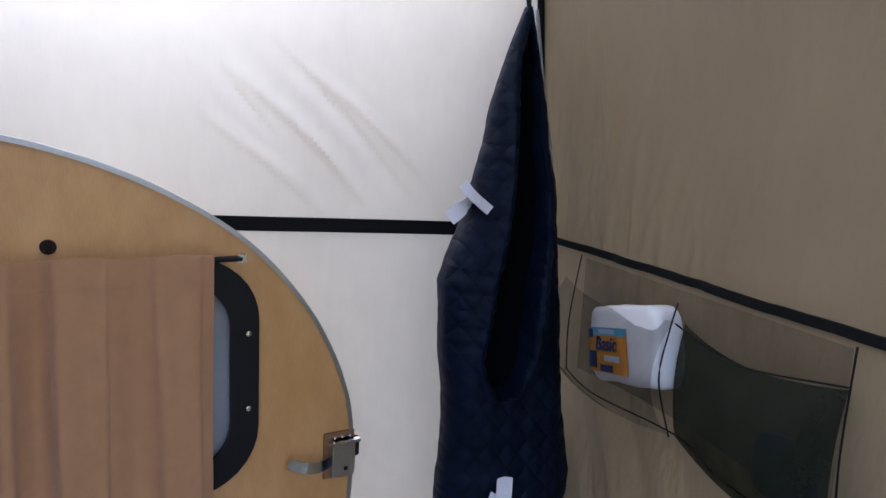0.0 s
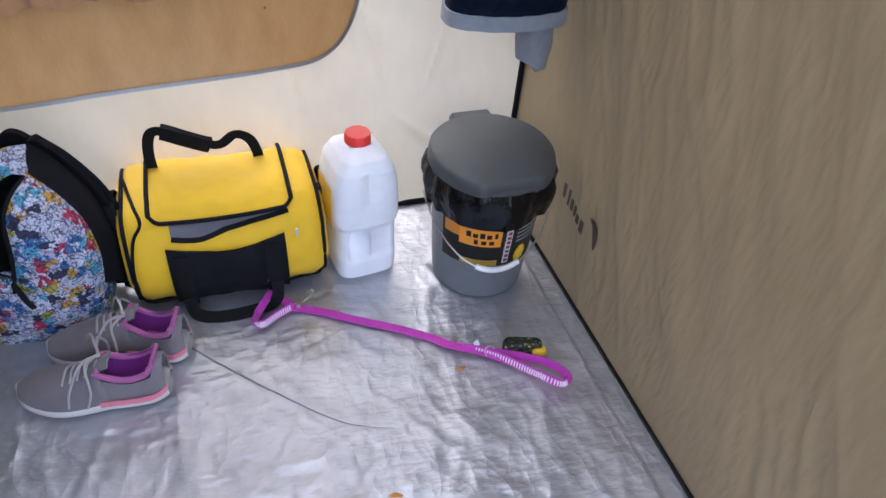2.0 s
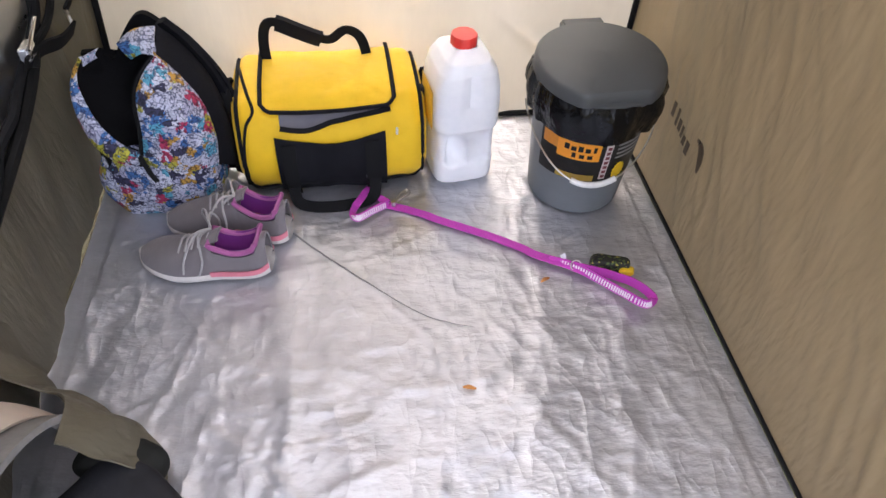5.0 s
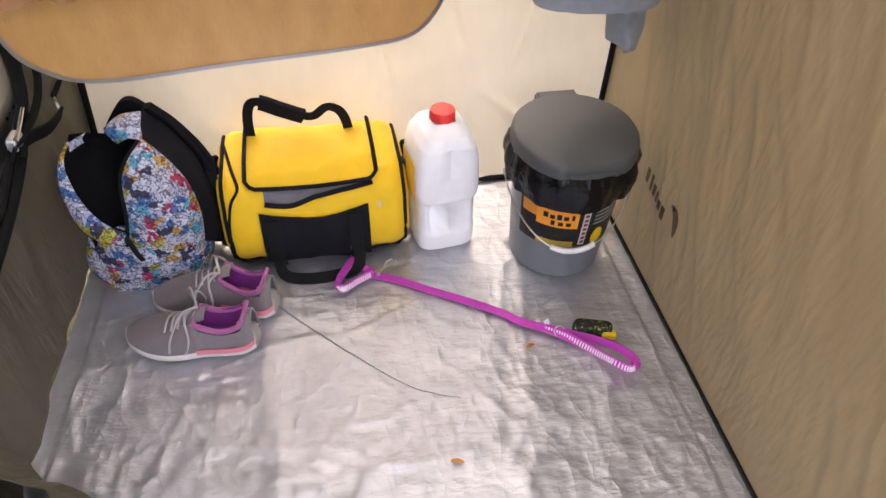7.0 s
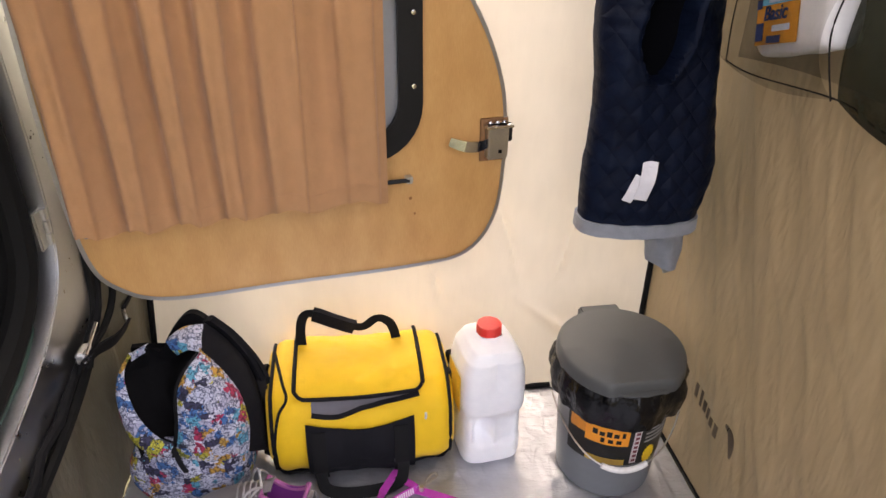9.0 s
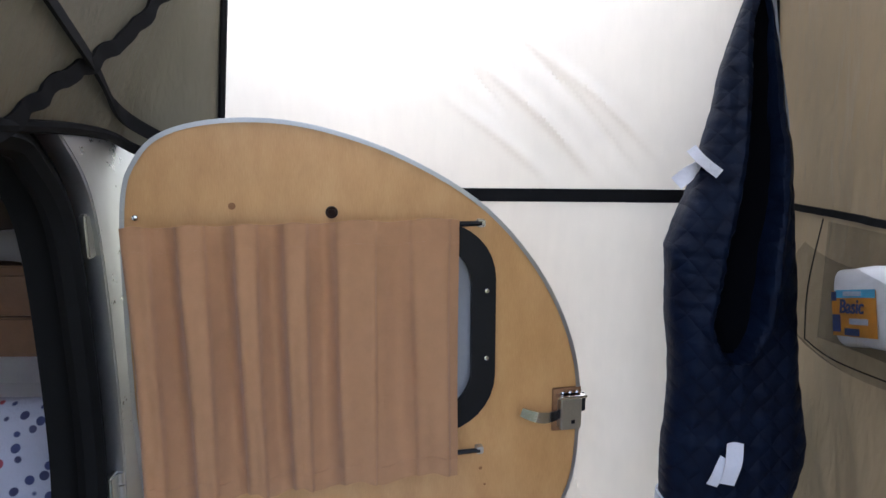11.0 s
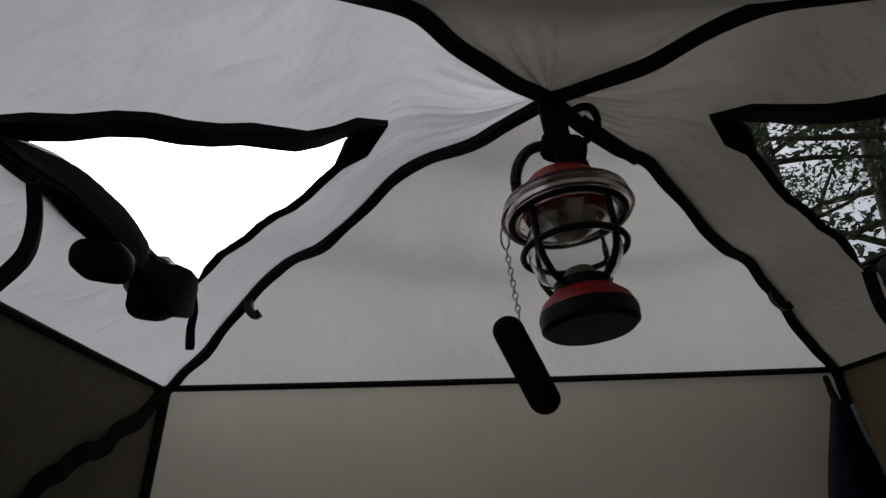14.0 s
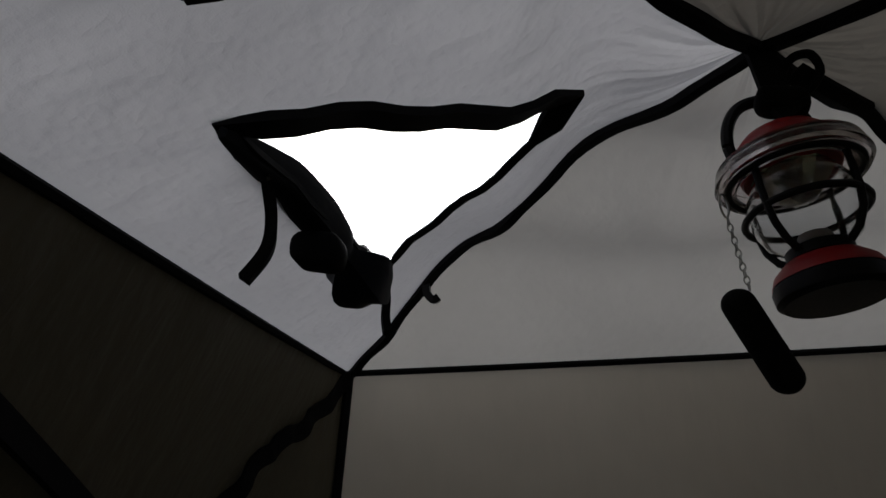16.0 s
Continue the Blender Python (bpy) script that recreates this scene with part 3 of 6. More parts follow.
poles = []
for key in CORNERS:
    line = [pole_at(key, t / 48) + Vector((0.002 * math.sin(t * 1.1), 0.002 * math.cos(t * 0.8), -0.006 + 0.0015 * math.sin(t * 0.7))) for t in range(49)]
    pole = part("trim", sweep(line, flat_profile(0.015, 0.010)), M_TAPE)
    poles.append(tagged(pole, "black pole sleeve sewn along the tent roof", "trim", kind="structure"))
for p, q in (("lb", "rb"), ("lb", "lf"), ("rb", "rf"), ("lf", "rf")):
    line = [CORNERS[p].lerp(CORNERS[q], t / 20) + Vector((0, -0.006 if p[1] == q[1] == "b" else 0, -0.003 * math.sin(math.pi * t / 20))) for t in range(21)]
    tagged(part("trim", sweep(line, ring_profile(0.0058, 6)), M_TAPE), "thin black seam along the tent eave", "trim", kind="structure")
corner_lines = {
    "rb": [(XR - 0.008 + (EX1 - XR) * max(0.0, z / EZ - 0.7) / 0.3, YB - 0.010, z) for z in [EZ * k / 20 for k in range(21)]],
    "lb": [(left_x(YB, EZ * k / 20) + 0.008, YB - 0.010, EZ * k / 20) for k in range(21)],
}
for line in corner_lines.values():
    tagged(part("trim", sweep(line, ring_profile(0.008, 6), (1, 0, 0)), M_TAPE), "black corner seam of the tent", "trim", kind="structure")
tagged(part("trim", sweep([(XR - 0.004, YF + (YB - YF) * k / 20, 0.008) for k in range(21)], ring_profile(0.0055, 6)), M_TAPE), "black seam along the tent floor", "trim", kind="structure")
tagged(part("trim", sweep([(XL + (XR - XL) * k / 20, YB - 0.012, 0.014) for k in range(21)], ring_profile(0.008, 6)), M_TAPE), "black seam along the tent floor", "trim", kind="structure")
tagged(part("trim", sweep([(-0.55 + (XR + 0.55) * k / 30, back_at(-0.55 + (XR + 0.55) * k / 30, 1.292)[1] - 0.006, 1.305 - 0.012 * k / 30) for k in range(31)], flat_profile(0.006, 0.030)), M_TAPE), "broad black strap sewn across the tent wall", "trim", kind="structure")
tagged(part("trim", sweep([(min(right_wall((k + d) / 80, 1.280 / EZ)[0] for d in (-1, 0, 1)) - 0.007, right_wall(k / 80, 1.280 / EZ)[1], 1.280) for k in range(1, 80)], flat_profile(0.006, 0.014)), M_TAPE), "narrow black strap along the tent wall", "trim", kind="structure")


def on_left(y, z, off=0.010):
    return (left_x(y, z) + off, y, z)


for k, line in enumerate(([(1.985, 1.83), (1.88, 1.745), (1.80, 1.70), (1.72, 1.615), (1.627, 1.553), (1.55, 1.515), (1.475, 1.458), (1.38, 1.40)], [(1.02, 1.80), (1.317, 1.685), (1.627, 1.553), (1.80, 1.47), (1.93, 1.40)])):
    pts = spline([on_left(y, z) for y, z in line], 10)
    pts = [p + Vector((0.003 * math.sin(n * 1.3) * (k == 0), 0, 0.004 * math.sin(n * 0.9) * (k == 0))) for n, p in enumerate(pts)]
    strap = part("trim", sweep(pts, flat_profile(0.006, 0.026), (0, -0.4, 1)), M_WEB)
    tagged(strap, "broad black webbing strap crossing the tent wall", "strap", kind="structure")

# ---- camper trailer beside the tent ----
trailer = thing("camper_trailer", "small silver teardrop camper trailer with open doorway", "trailer", pose(-0.70, 1.3, 0))
SIDE_X = -0.70


def yz(y, z, x=0.0):
    return (x, y - 1.3, z)


HATCH = [(p.x, p.y) for p in spline([(1.56, 1.475, 0), (1.66, 1.42, 0), (1.735, 1.29, 0), (1.76, 1.0, 0), (1.755, 0.72, 0), (1.70, 0.59, 0), (1.55, 0.50, 0), (1.28, 0.425, 0), (1.05, 0.40, 0), (0.88, 0.46, 0), (0.80, 0.65, 0), (0.83, 1.0, 0), (0.98, 1.28, 0), (1.25, 1.45, 0)], 6, True)]
body_outer = [(0.2, 0.20), (1.2, 0.31), (1.95, 0.46), (2.6, 0.62), (2.75, 1.0), (2.3, 1.50), (1.7, 1.66), (0.9, 1.70), (0.2, 1.60), (-0.4, 1.25), (-0.5, 0.5)]
part("body", thicken(holed(body_outer, HATCH, lambda a, b: yz(a, b), 5, 90), 0.03), M_GREY_PANEL, trailer, "silver side skin with a door opening")
roof_line = [(1.95, 0.46), (2.6, 0.62), (2.75, 1.0), (2.3, 1.50), (1.7, 1.66), (0.9, 1.70), (0.2, 1.60), (-0.4, 1.25), (-0.5, 0.5), (0.2, 0.20)]
part("roof", surf(lambda u, v: yz(*[(lambda a, b, t: a + (b - a) * t)(p, q, (u * 9) % 1 if u < 1 else 1.0) for p, q in zip(roof_line[min(8, int(u * 9))], roof_line[min(8, int(u * 9)) + 1])], x=-1.5 * v), 45, 6), M_WHITE_PANEL, trailer, "white skin of the roof")
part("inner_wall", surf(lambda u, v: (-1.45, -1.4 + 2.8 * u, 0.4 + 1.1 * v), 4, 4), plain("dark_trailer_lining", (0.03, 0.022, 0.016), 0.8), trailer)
part("cabin_floor", block(-1.5, -0.03, -1.4, 1.2, 0.36, 0.44), M_PLY, trailer)
part("door_frame", sweep([yz(a, b, 0.006) for a, b in HATCH], [(-0.006, -0.022), (0.006, -0.022), (0.010, 0.0), (0.006, 0.022), (-0.006, 0.022)], (1, 0, 0), True), M_ALU, trailer, "bright aluminium frame round the doorway")
c_h = (1.28, 0.95)
part("seal", sweep([yz(c_h[0] + (a - c_h[0]) * 0.90, c_h[1] + (b - c_h[1]) * 0.92, -0.012) for a, b in HATCH], ring_profile(0.027, 8), (1, 0, 0), True), M_RUBBER, trailer, "black rubber door seal")
part("jamb", surf(lambda u, v: yz(c_h[0] + (HATCH[round(u * len(HATCH)) % len(HATCH)][0] - c_h[0]) * (1 - 0.12 * v), c_h[1] + (HATCH[round(u * len(HATCH)) % len(HATCH)][1] - c_h[1]) * (1 - 0.1 * v), -0.09 * v), len(HATCH), 3, True), M_RUBBER, trailer)
part("lower_trim", sweep([yz(0.3, 0.205, 0.008), yz(1.2, 0.318, 0.012), yz(1.76, 0.43, 0.012), yz(2.3, 0.56, 0.01)], flat_profile(0.010, 0.020), (0, 0, 1)), M_CHROME, trailer, "bright metal strip along the lower edge")
part("cable", sweep(spline([yz(0.4, 0.20, 0.035), yz(0.9, 0.255, 0.045), yz(1.2, 0.295, 0.04), yz(1.55, 0.36, 0.045), yz(1.74, 0.42, 0.04), yz(1.83, 0.50, 0.03), yz(1.85, 0.75, 0.03)], 8), ring_profile(0.013, 8)), M_RUBBER, trailer, "black rubber edge tube")
for y, z in ((1.06, 0.31), (1.42, 0.365), (1.70, 0.43)):
    part("rivet", lathe([(0, 0), (0.008, 0.001), (0.006, 0.006), (0, 0.008)], 10, at=yz(y, z, 0.022)), M_CHROME, trailer)
for z0 in (1.205, 0.675):
    hinge = part("hinge", block(0.004, 0.020, 0.415, 0.455, z0, z0 + 0.085, 0.004), M_STEEL, trailer, "zinc plated door hinge")
    for k in range(3):
        part("knuckle", lathe([(0, 0), (0.008, 0), (0.008, 0.024), (0, 0.024)], 10, at=(0.022, 0.448, z0 + 0.004 + 0.027 * k)), M_STEEL, hinge)

# straps that tie the tent to the trailer
tie = thing("tie_down_strap", "black webbing strap with metal buckle tying tent to trailer", "strap", pose(-0.66, 1.7, 0.43))
part("strap", sweep(spline([(0.014, -0.05, 0.004), (0.024, 0.02, -0.002), (0.032, 0.10, -0.030), (0.030, 0.185, -0.046)], 6), flat_profile(0.006, 0.034), (0.5, 0, 1)), M_WEB, tie)
part("upper_strap", sweep(spline([(0.024, 0.190, -0.008), (0.040, 0.235, 0.012), (0.050, 0.285, 0.004)], 6), flat_profile(0.006, 0.028), (0.5, 0, 1)), M_WEB, tie)
part("link", sweep(spline([(0.030, 0.186, -0.040), (0.026, 0.192, -0.022), (0.026, 0.190, -0.006)], 4), ring_profile(0.004, 6)), M_STEEL, tie)
part("cord", sweep(spline([(0.016, 0.190, 0.190), (0.018, 0.188, 0.080), (0.020, 0.150, 0.035), (0.020, 0.085, 0.014), (0.018, 0.010, 0.010), (0.016, -0.020, -0.020)], 8), ring_profile(0.0085, 8)), M_RUBBER, tie, "black rubber cord")
buckle = part("buckle", block(0.006, 0.026, -0.045, 0.000, 0.004, 0.034, 0.004), M_CHROME, tie, "bright metal buckle")
part("pin", sweep([(0.028, -0.04, 0.030), (0.030, 0.035, 0.060)], ring_profile(0.004, 8)), M_CHROME, buckle)

# fender and wheel
fender_mat = plain("beige_fender_paint", (0.60, 0.50, 0.41), 0.45, vary=0.06, grain=0.02, bump=0.04)


def fender_at(u, v):
    a = math.pi * (0.02 + 0.96 * u)
    r = 0.40 - 0.03 * (2 * v - 1) ** 2 * (1 if v > 0.5 else 0.0)
    return (-0.02 + 0.185 * v, -0.62 + r * math.cos(a), 0.02 + r * math.sin(a))


part("fender", thicken(surf(fender_at, 40, 10), 0.006), fender_mat, trailer, "rounded beige wheel fender")
part("fender_lip", sweep([Vector(fender_at(k / 40, 1.0)) + Vector((0.004, 0, -0.03 * math.sin(math.pi * k / 40))) for k in range(41)], flat_profile(0.012, 0.06), (1, 0, 0)), plain("grey_fender_underside", (0.22, 0.21, 0.20), 0.6), trailer, "grey inner edge of the fender")
wheel = lathe([(0.09, -0.07), (0.175, -0.075), (0.203, -0.05), (0.208, 0.0), (0.203, 0.05), (0.175, 0.075), (0.09, 0.07)], 40)
bmesh.ops.transform(wheel, matrix=pose(0.075, -0.62, 0.19, 0, 90, 0), verts=wheel.verts)
wheel = part("wheel", wheel, M_RUBBER, trailer, "black rubber tyre")
rim = lathe([(0, 0.05), (0.05, 0.055), (0.10, 0.04), (0.115, 0.07), (0.10, 0.072)], 24)
bmesh.ops.transform(rim, matrix=pose(0.075, -0.62, 0.19, 0, 90, 0), verts=rim.verts)
part("rim", rim, M_ALU, wheel)

# things seen inside the trailer
M_STAIN = plain("brown_stained_wood", (0.15, 0.075, 0.032), 0.5, vary=0.2, grain=0.02)
shelf = thing("cabinet", "brown wooden cabinet inside the trailer", "cabinet", pose(-1.05, 2.02, 0.44))
part("top_board", block(-0.40, 0.32, -0.06, 0.30, 0.685, 0.705, 0.004), M_STAIN, shelf)
part("drawer_front", block(-0.38, 0.30, -0.05, -0.03, 0.585, 0.683, 0.004), M_STAIN, shelf)
part("drawer_front", block(-0.38, 0.30, -0.045, -0.025, 0.485, 0.580, 0.004), M_STAIN, shelf)
part("side", block(0.285, 0.30, -0.025, 0.29, 0.0, 0.683, 0.002), M_STAIN, shelf)
part("side", block(-0.38, -0.365, -0.025, 0.29, 0.0, 0.683, 0.002), M_STAIN, shelf)
part("ledge", block(-0.38, 0.42, -0.14, -0.06, 0.205, 0.235, 0.006), M_STAIN, shelf, "brown wooden ledge")


def cushion(w, d, h, n=20, dent=0.0):
    def f(u, v):
        a, b = 2 * math.pi * u, math.pi * (v - 0.5)
        ca, sa, cb, sb = math.cos(a), math.sin(a), math.cos(b), math.sin(b)
        q = lambda t, e: math.copysign(abs(t) ** e, t)
        x, y, z = w / 2 * q(ca, 0.45) * q(cb, 0.4), d / 2 * q(sa, 0.45) * q(cb, 0.4), h / 2 * q(sb, 0.9)
        return (x + crumple(x, y, z, 0.09, 0.012), y + crumple(y, z, x + 3, 0.09, 0.012), z + h / 2 + crumple(x, y, z + 5, 0.07, 0.014))

    return surf(f, n * 2, n, True)


pillow = thing("pillow", "white pillow with red and blue dots lying in the trailer", "pillow", pose(-0.98, 1.93, 0.68, 66, 0, 6))
part("cover", cushion(0.48, 0.30, 0.14), dotted_cloth(), pillow)
blanket = thing("blanket", "fuzzy beige and green blanket lying in the trailer", "blanket", pose(-0.96, 1.72, 0.44, 0, 0, 5))
part("fleece", cushion(0.44, 0.52, 0.13, 24), pile("beige_fleece", (0.20, 0.21, 0.15), (0.58, 0.56, 0.47)), blanket)
part("border", sweep(spline([(0.205, -0.30, 0.05), (0.225, -0.10, 0.075), (0.222, 0.10, 0.080), (0.19, 0.27, 0.07)], 8), ring_profile(0.035, 10, 1.6)), woven("dark_green_binding", (0.012, 0.050, 0.036)), blanket, "dark green border")
towel_white = thing("folded_towel", "folded white towel lying on the blanket", "towel", pose(-0.84, 1.83, 0.555, 4, 6, 20))
part("terry", cushion(0.16, 0.20, 0.05, 16), pile("white_terry", (0.45, 0.46, 0.46), (0.72, 0.72, 0.70), 0.004), towel_white)
jeans = thing("blue_cloth", "rumpled blue patterned cloth lying on the blanket", "cloth", pose(-0.95, 1.80, 0.565, 0, 8, 30))
part("cloth", cushion(0.22, 0.20, 0.09, 18), pile("blue_print", (0.03, 0.06, 0.16), (0.25, 0.33, 0.48), 0.014), jeans)
clothes = thing("clothes_bundle", "dark bundle of clothes lying on the trailer cabinet", "clothes", pose(-1.18, 2.12, 1.145, 0, 0, 20))
part("cloth", cushion(0.34, 0.30, 0.16, 16), woven("brown_knit", (0.05, 0.035, 0.025)), clothes)
blue_bag = thing("blue_bag", "blue cloth bag lying on the dark clothes bundle", "bag", pose(-1.22, 2.10, 1.29, 0, 0, 0))
part("cloth", cushion(0.2, 0.2, 0.16, 14), woven("blue_cloth", (0.02, 0.06, 0.30)), blue_bag)
rolled_rug = thing("rolled_blanket", "grey rolled blanket on the trailer cabinet", "blanket", pose(-0.92, 2.05, 1.145, 0, 0, 8))
part("roll", cushion(0.30, 0.16, 0.08, 16), woven("grey_wool", (0.20, 0.19, 0.18)), rolled_rug)

# ---- open trailer door ----
DOOR = pose(-0.61, 1.725, 0, 0, 0, 11.7)
door = thing("camper_door", "open birch plywood camper door with aluminium edge", "door", DOOR)
DOOR_LINE = [(p.x, p.y) for p in spline([(-0.006, 1.30, 0), (0.020, 1.385, 0), (0.08, 1.440, 0), (0.20, 1.463, 0), (0.35, 1.450, 0), (0.53, 1.387, 0), (0.70, 1.280, 0), (0.83, 1.125, 0), (0.905, 0.95, 0), (0.918, 0.78, 0), (0.90, 0.63, 0), (0.83, 0.54, 0), (0.70, 0.522, 0), (0.4, 0.526, 0), (0.15, 0.530, 0), (0.05, 0.57, 0), (0.002, 0.65, 0), (-0.014, 0.85, 0), (-0.014, 1.1, 0)], 6, True)]
WIN = round_rect(0.150, 0.678, 0.842, 1.215, 0.10)
part("panel", holed(DOOR_LINE, WIN, lambda a, b: (a, 0.0, b), 4, 120), M_PLY, door, "honey-coloured birch plywood panel", recalc=False)
part("outer_skin", holed(DOOR_LINE, WIN, lambda a, b: (a, 0.032, b), 3, 120), M_WHITE_PANEL, door, "white outer skin", recalc=False)


def rim_band(line, y0, y1, out):
    """A band round an outline, standing out from it by a little."""
    n = len(line)
    cx, cz = sum(p[0] for p in line) / n, sum(p[1] for p in line) / n

    def f(u, v):
        a, b = line[round(u * n) % n]
        p, q = line[(round(u * n) - 1) % n], line[(round(u * n) + 1) % n]
        t = Vector((q[0] - p[0], q[1] - p[1])).normalized()
        nx, nz = t.y, -t.x
        if (a - cx) * nx + (b - cz) * nz < 0:
            nx, nz = -nx, -nz
        corners = ((-0.005, y0), (out, y0), (out, y1), (-0.005, y1))
        o, y = corners[round(v * 3)]
        return (a + nx * o, y, b + nz * o)

    return surf(f, n, 3, True)


part("edge_trim", rim_band(DOOR_LINE, -0.003, 0.036, 0.004), M_ALU, door, "grey aluminium edge strip")
frame_out, frame_in = round_rect(0.105, 0.718, 0.798, 1.258, 0.125), round_rect(0.158, 0.665, 0.848, 1.208, 0.085)
window_frame = part("window_frame", thicken(holed(frame_out, frame_in, lambda a, b: (a, -0.012, b), 3, 80), 0.010), M_BLACK, door, "black plastic window frame")
part("pane", thicken(surf(lambda u, v: (0.14 + 0.54 * u, 0.016, 0.83 + 0.39 * v), 2, 2), 0.004), plain("grey_window_shade", (0.30, 0.31, 0.33), 0.35, vary=0.05, bump=0.02), window_frame, "grey tinted window pane")
for z in (1.11, 0.962):
    sc = lathe([(0, 0), (0.006, 0), (0.005, 0.004), (0, 0.005)], 12)
    bmesh.ops.transform(sc, matrix=pose(0.697, -0.014, z, 90, 0, 0), verts=sc.verts)
    part("screw", sc, M_CHROME, window_frame)
for x, z in ((0.009, 1.282), (0.004, 1.25), (0.007, 0.741), (0.006, 0.703)):
    sc = lathe([(0, 0), (0.006, 0), (0.005, 0.004), (0, 0.006)], 12)
    bmesh.ops.transform(sc, matrix=pose(x + 0.006, -0.001, z, 90, 0, 0), verts=sc.verts)
    part("hinge_bolt", sc, M_CHROME, door)
hole = lathe([(0.0, 0.002), (0.0075, 0.002), (0.008, 0.005), (0.0115, 0.005), (0.0125, 0.0)], 24)
bmesh.ops.transform(hole, matrix=pose(0.379, 0.0, 1.283, 90, 0, 0), verts=hole.verts)
part("door_stop_hole", hole, plain("dark_brown_socket", (0.02, 0.008, 0.004), 0.5), door, "small dark round socket")
for x, z, r in ((0.19, 1.30, 0.007), (0.69, 0.70, 0.004), (0.70, 0.66, 0.003)):
    kn = lathe([(0, 0.0006), (r, 0.0003)], 14)
    bmesh.ops.transform(kn, matrix=pose(x, -0.0006, z, 90, 0, 0), verts=kn.verts)
    part("knot", kn, plain("ply_knot", (0.26, 0.11, 0.03), 0.5), door)
# latch
latch = part("latch", block(0.868, 0.918, -0.026, 0.0, 0.782, 0.862, 0.003), M_STEEL, door, "zinc plated latch case")
part("back_plate", block(0.855, 0.924, -0.004, 0.0, 0.772, 0.875, 0.002), plain("brown_latch_plate", (0.24, 0.12, 0.05), 0.5), latch)
part("strike", block(0.862, 0.928, -0.030, -0.006, 0.856, 0.862, 0.001), M_CHROME, latch)
part("keyhole", block(0.893, 0.901, -0.0275, -0.025, 0.797, 0.805), M_BLACK, latch)
for k in range(3):
    sc = lathe([(0, 0), (0.0055, 0), (0.0045, 0.004), (0, 0.005)], 10)
    bmesh.ops.transform(sc, matrix=pose(0.876 + 0.017 * k, -0.012, 0.865, 0, 0, 0), verts=sc.verts)
    part("rivet", sc, M_CHROME, latch)
part("bolt_tongue", block(0.918, 0.930, -0.018, -0.006, 0.820, 0.862, 0.002), M_BLACK, latch)
part("lever", sweep(spline([(0.870, -0.020, 0.822), (0.835, -0.034, 0.821), (0.805, -0.036, 0.826), (0.775, -0.026, 0.836)], 6), flat_profile(0.005, 0.020), (0, 0, 1), scale=lambda t: 1.0 + 0.25 * math.sin(math.pi * t)), M_CHROME, latch, "chrome lever handle")
# curtain on two rods
curtain = thing("curtain", "light brown pleated curtain hung over the camper door window", "curtain", DOOR)


def curtain_at(u, v):
    x = 0.0 + 0.628 * u
    ph = 2 * math.pi * (6.6 * u if u < 0.62 else 4.092 + 4.0 * (u - 0.62)) + 0.5 * noise.noise((u * 5, v * 0.9, 6.0))
    pleat = math.sin(ph) * (1.0 if u < 0.60 else 0.45)
    pleat = math.copysign(abs(pleat) ** 0.5, pleat) + 0.22 * math.sin(2 * ph + 1.0) + 0.45 * noise.noise((u * 11, v * 1.3, 2.0))
    top = 1.270 + 0.004 * math.sin(ph)
    low = 0.722 + 0.010 * math.sin(ph + 0.6) + 0.006 * u
    z = top + (low - top) * v
    amp = 0.009 + 0.014 * math.sin(math.pi * min(1.0, v * 0.9 + 0.1)) + 0.006 * v
    return (x + 0.004 * math.cos(ph) * v, -0.058 - 1.0 * amp * pleat, z)


M_CURTAIN = woven("light_brown_curtain_cloth", (0.42, 0.226, 0.108), vary=0.12, fold=0.03)
part("cloth", thicken(surf(curtain_at, 260, 50), 0.002), M_CURTAIN, curtain)
for v in (0.085, 0.93):
    part("hem", sweep([Vector(curtain_at(k / 100, v)) + Vector((0, -0.0015, 0)) for k in range(101)], flat_profile(0.001, 0.002), (0, 0, 1)), M_CURTAIN, curtain)
for z in (1.254, 0.751):
    rod = part("rod", sweep([(-0.002, -0.016, z), (0.684, -0.016, z)], ring_profile(0.0055, 8)), M_BLACK, curtain, "thin black curtain rod")
    part("end_bracket", block(0.676, 0.692, -0.020, 0.0, z - 0.008, z + 0.008, 0.002), M_STEEL, rod)

# ---- quilted jacket hung from the eave corner ----
jacket = thing("quilted_jacket", "navy quilted jacket with grey hem hanging from the tent corner", "jacket", pose(0.60, 1.84, 0))
J = [(1.775, 0.634, 0.648, 1.925), (1.70, 0.600, 0.655, 1.905), (1.55, 0.545, 0.672, 1.875), (1.43, 0.515, 0.685, 1.855), (1.31, 0.478, 0.690, 1.83), (1.21, 0.437, 0.692, 1.815), (1.03, 0.447, 0.700, 1.80), (0.92, 0.455, 0.722, 1.80), (0.80, 0.443, 0.735, 1.80), (0.66, 0.447, 0.722, 1.80)]


def j_row(z):
    for (z1, a1, b1, y1), (z0, a0, b0, y0) in zip(J, J[1:]):
        if z >= z0:
            t = (z - z0) / (z1 - z0)
            t = max(0.0, min(1.0, t))
            return a0 + (a1 - a0) * t, b0 + (b1 - b0) * t, y0 + (y1 - y0) * t
    return J[-1][1:]


def slot_line(z):
    """Middle and half width of the open arm hole at a height."""
    a, b, _ = j_row(z)
    t = max(0.0, min(1.0, (z - 0.985) / 0.755))
    c = a + (b - a) * (0.43 + 0.17 * min(1.0, t / 0.42))
    w = (0.055 - 0.014 * min(1.0, t / 0.4) - 0.026 * max(0.0, t - 0.4) / 0.6) * min(1.0, math.sqrt(t / 0.11)) * (1 if t < 0.9 else (1 - t) * 10)
    return c, w


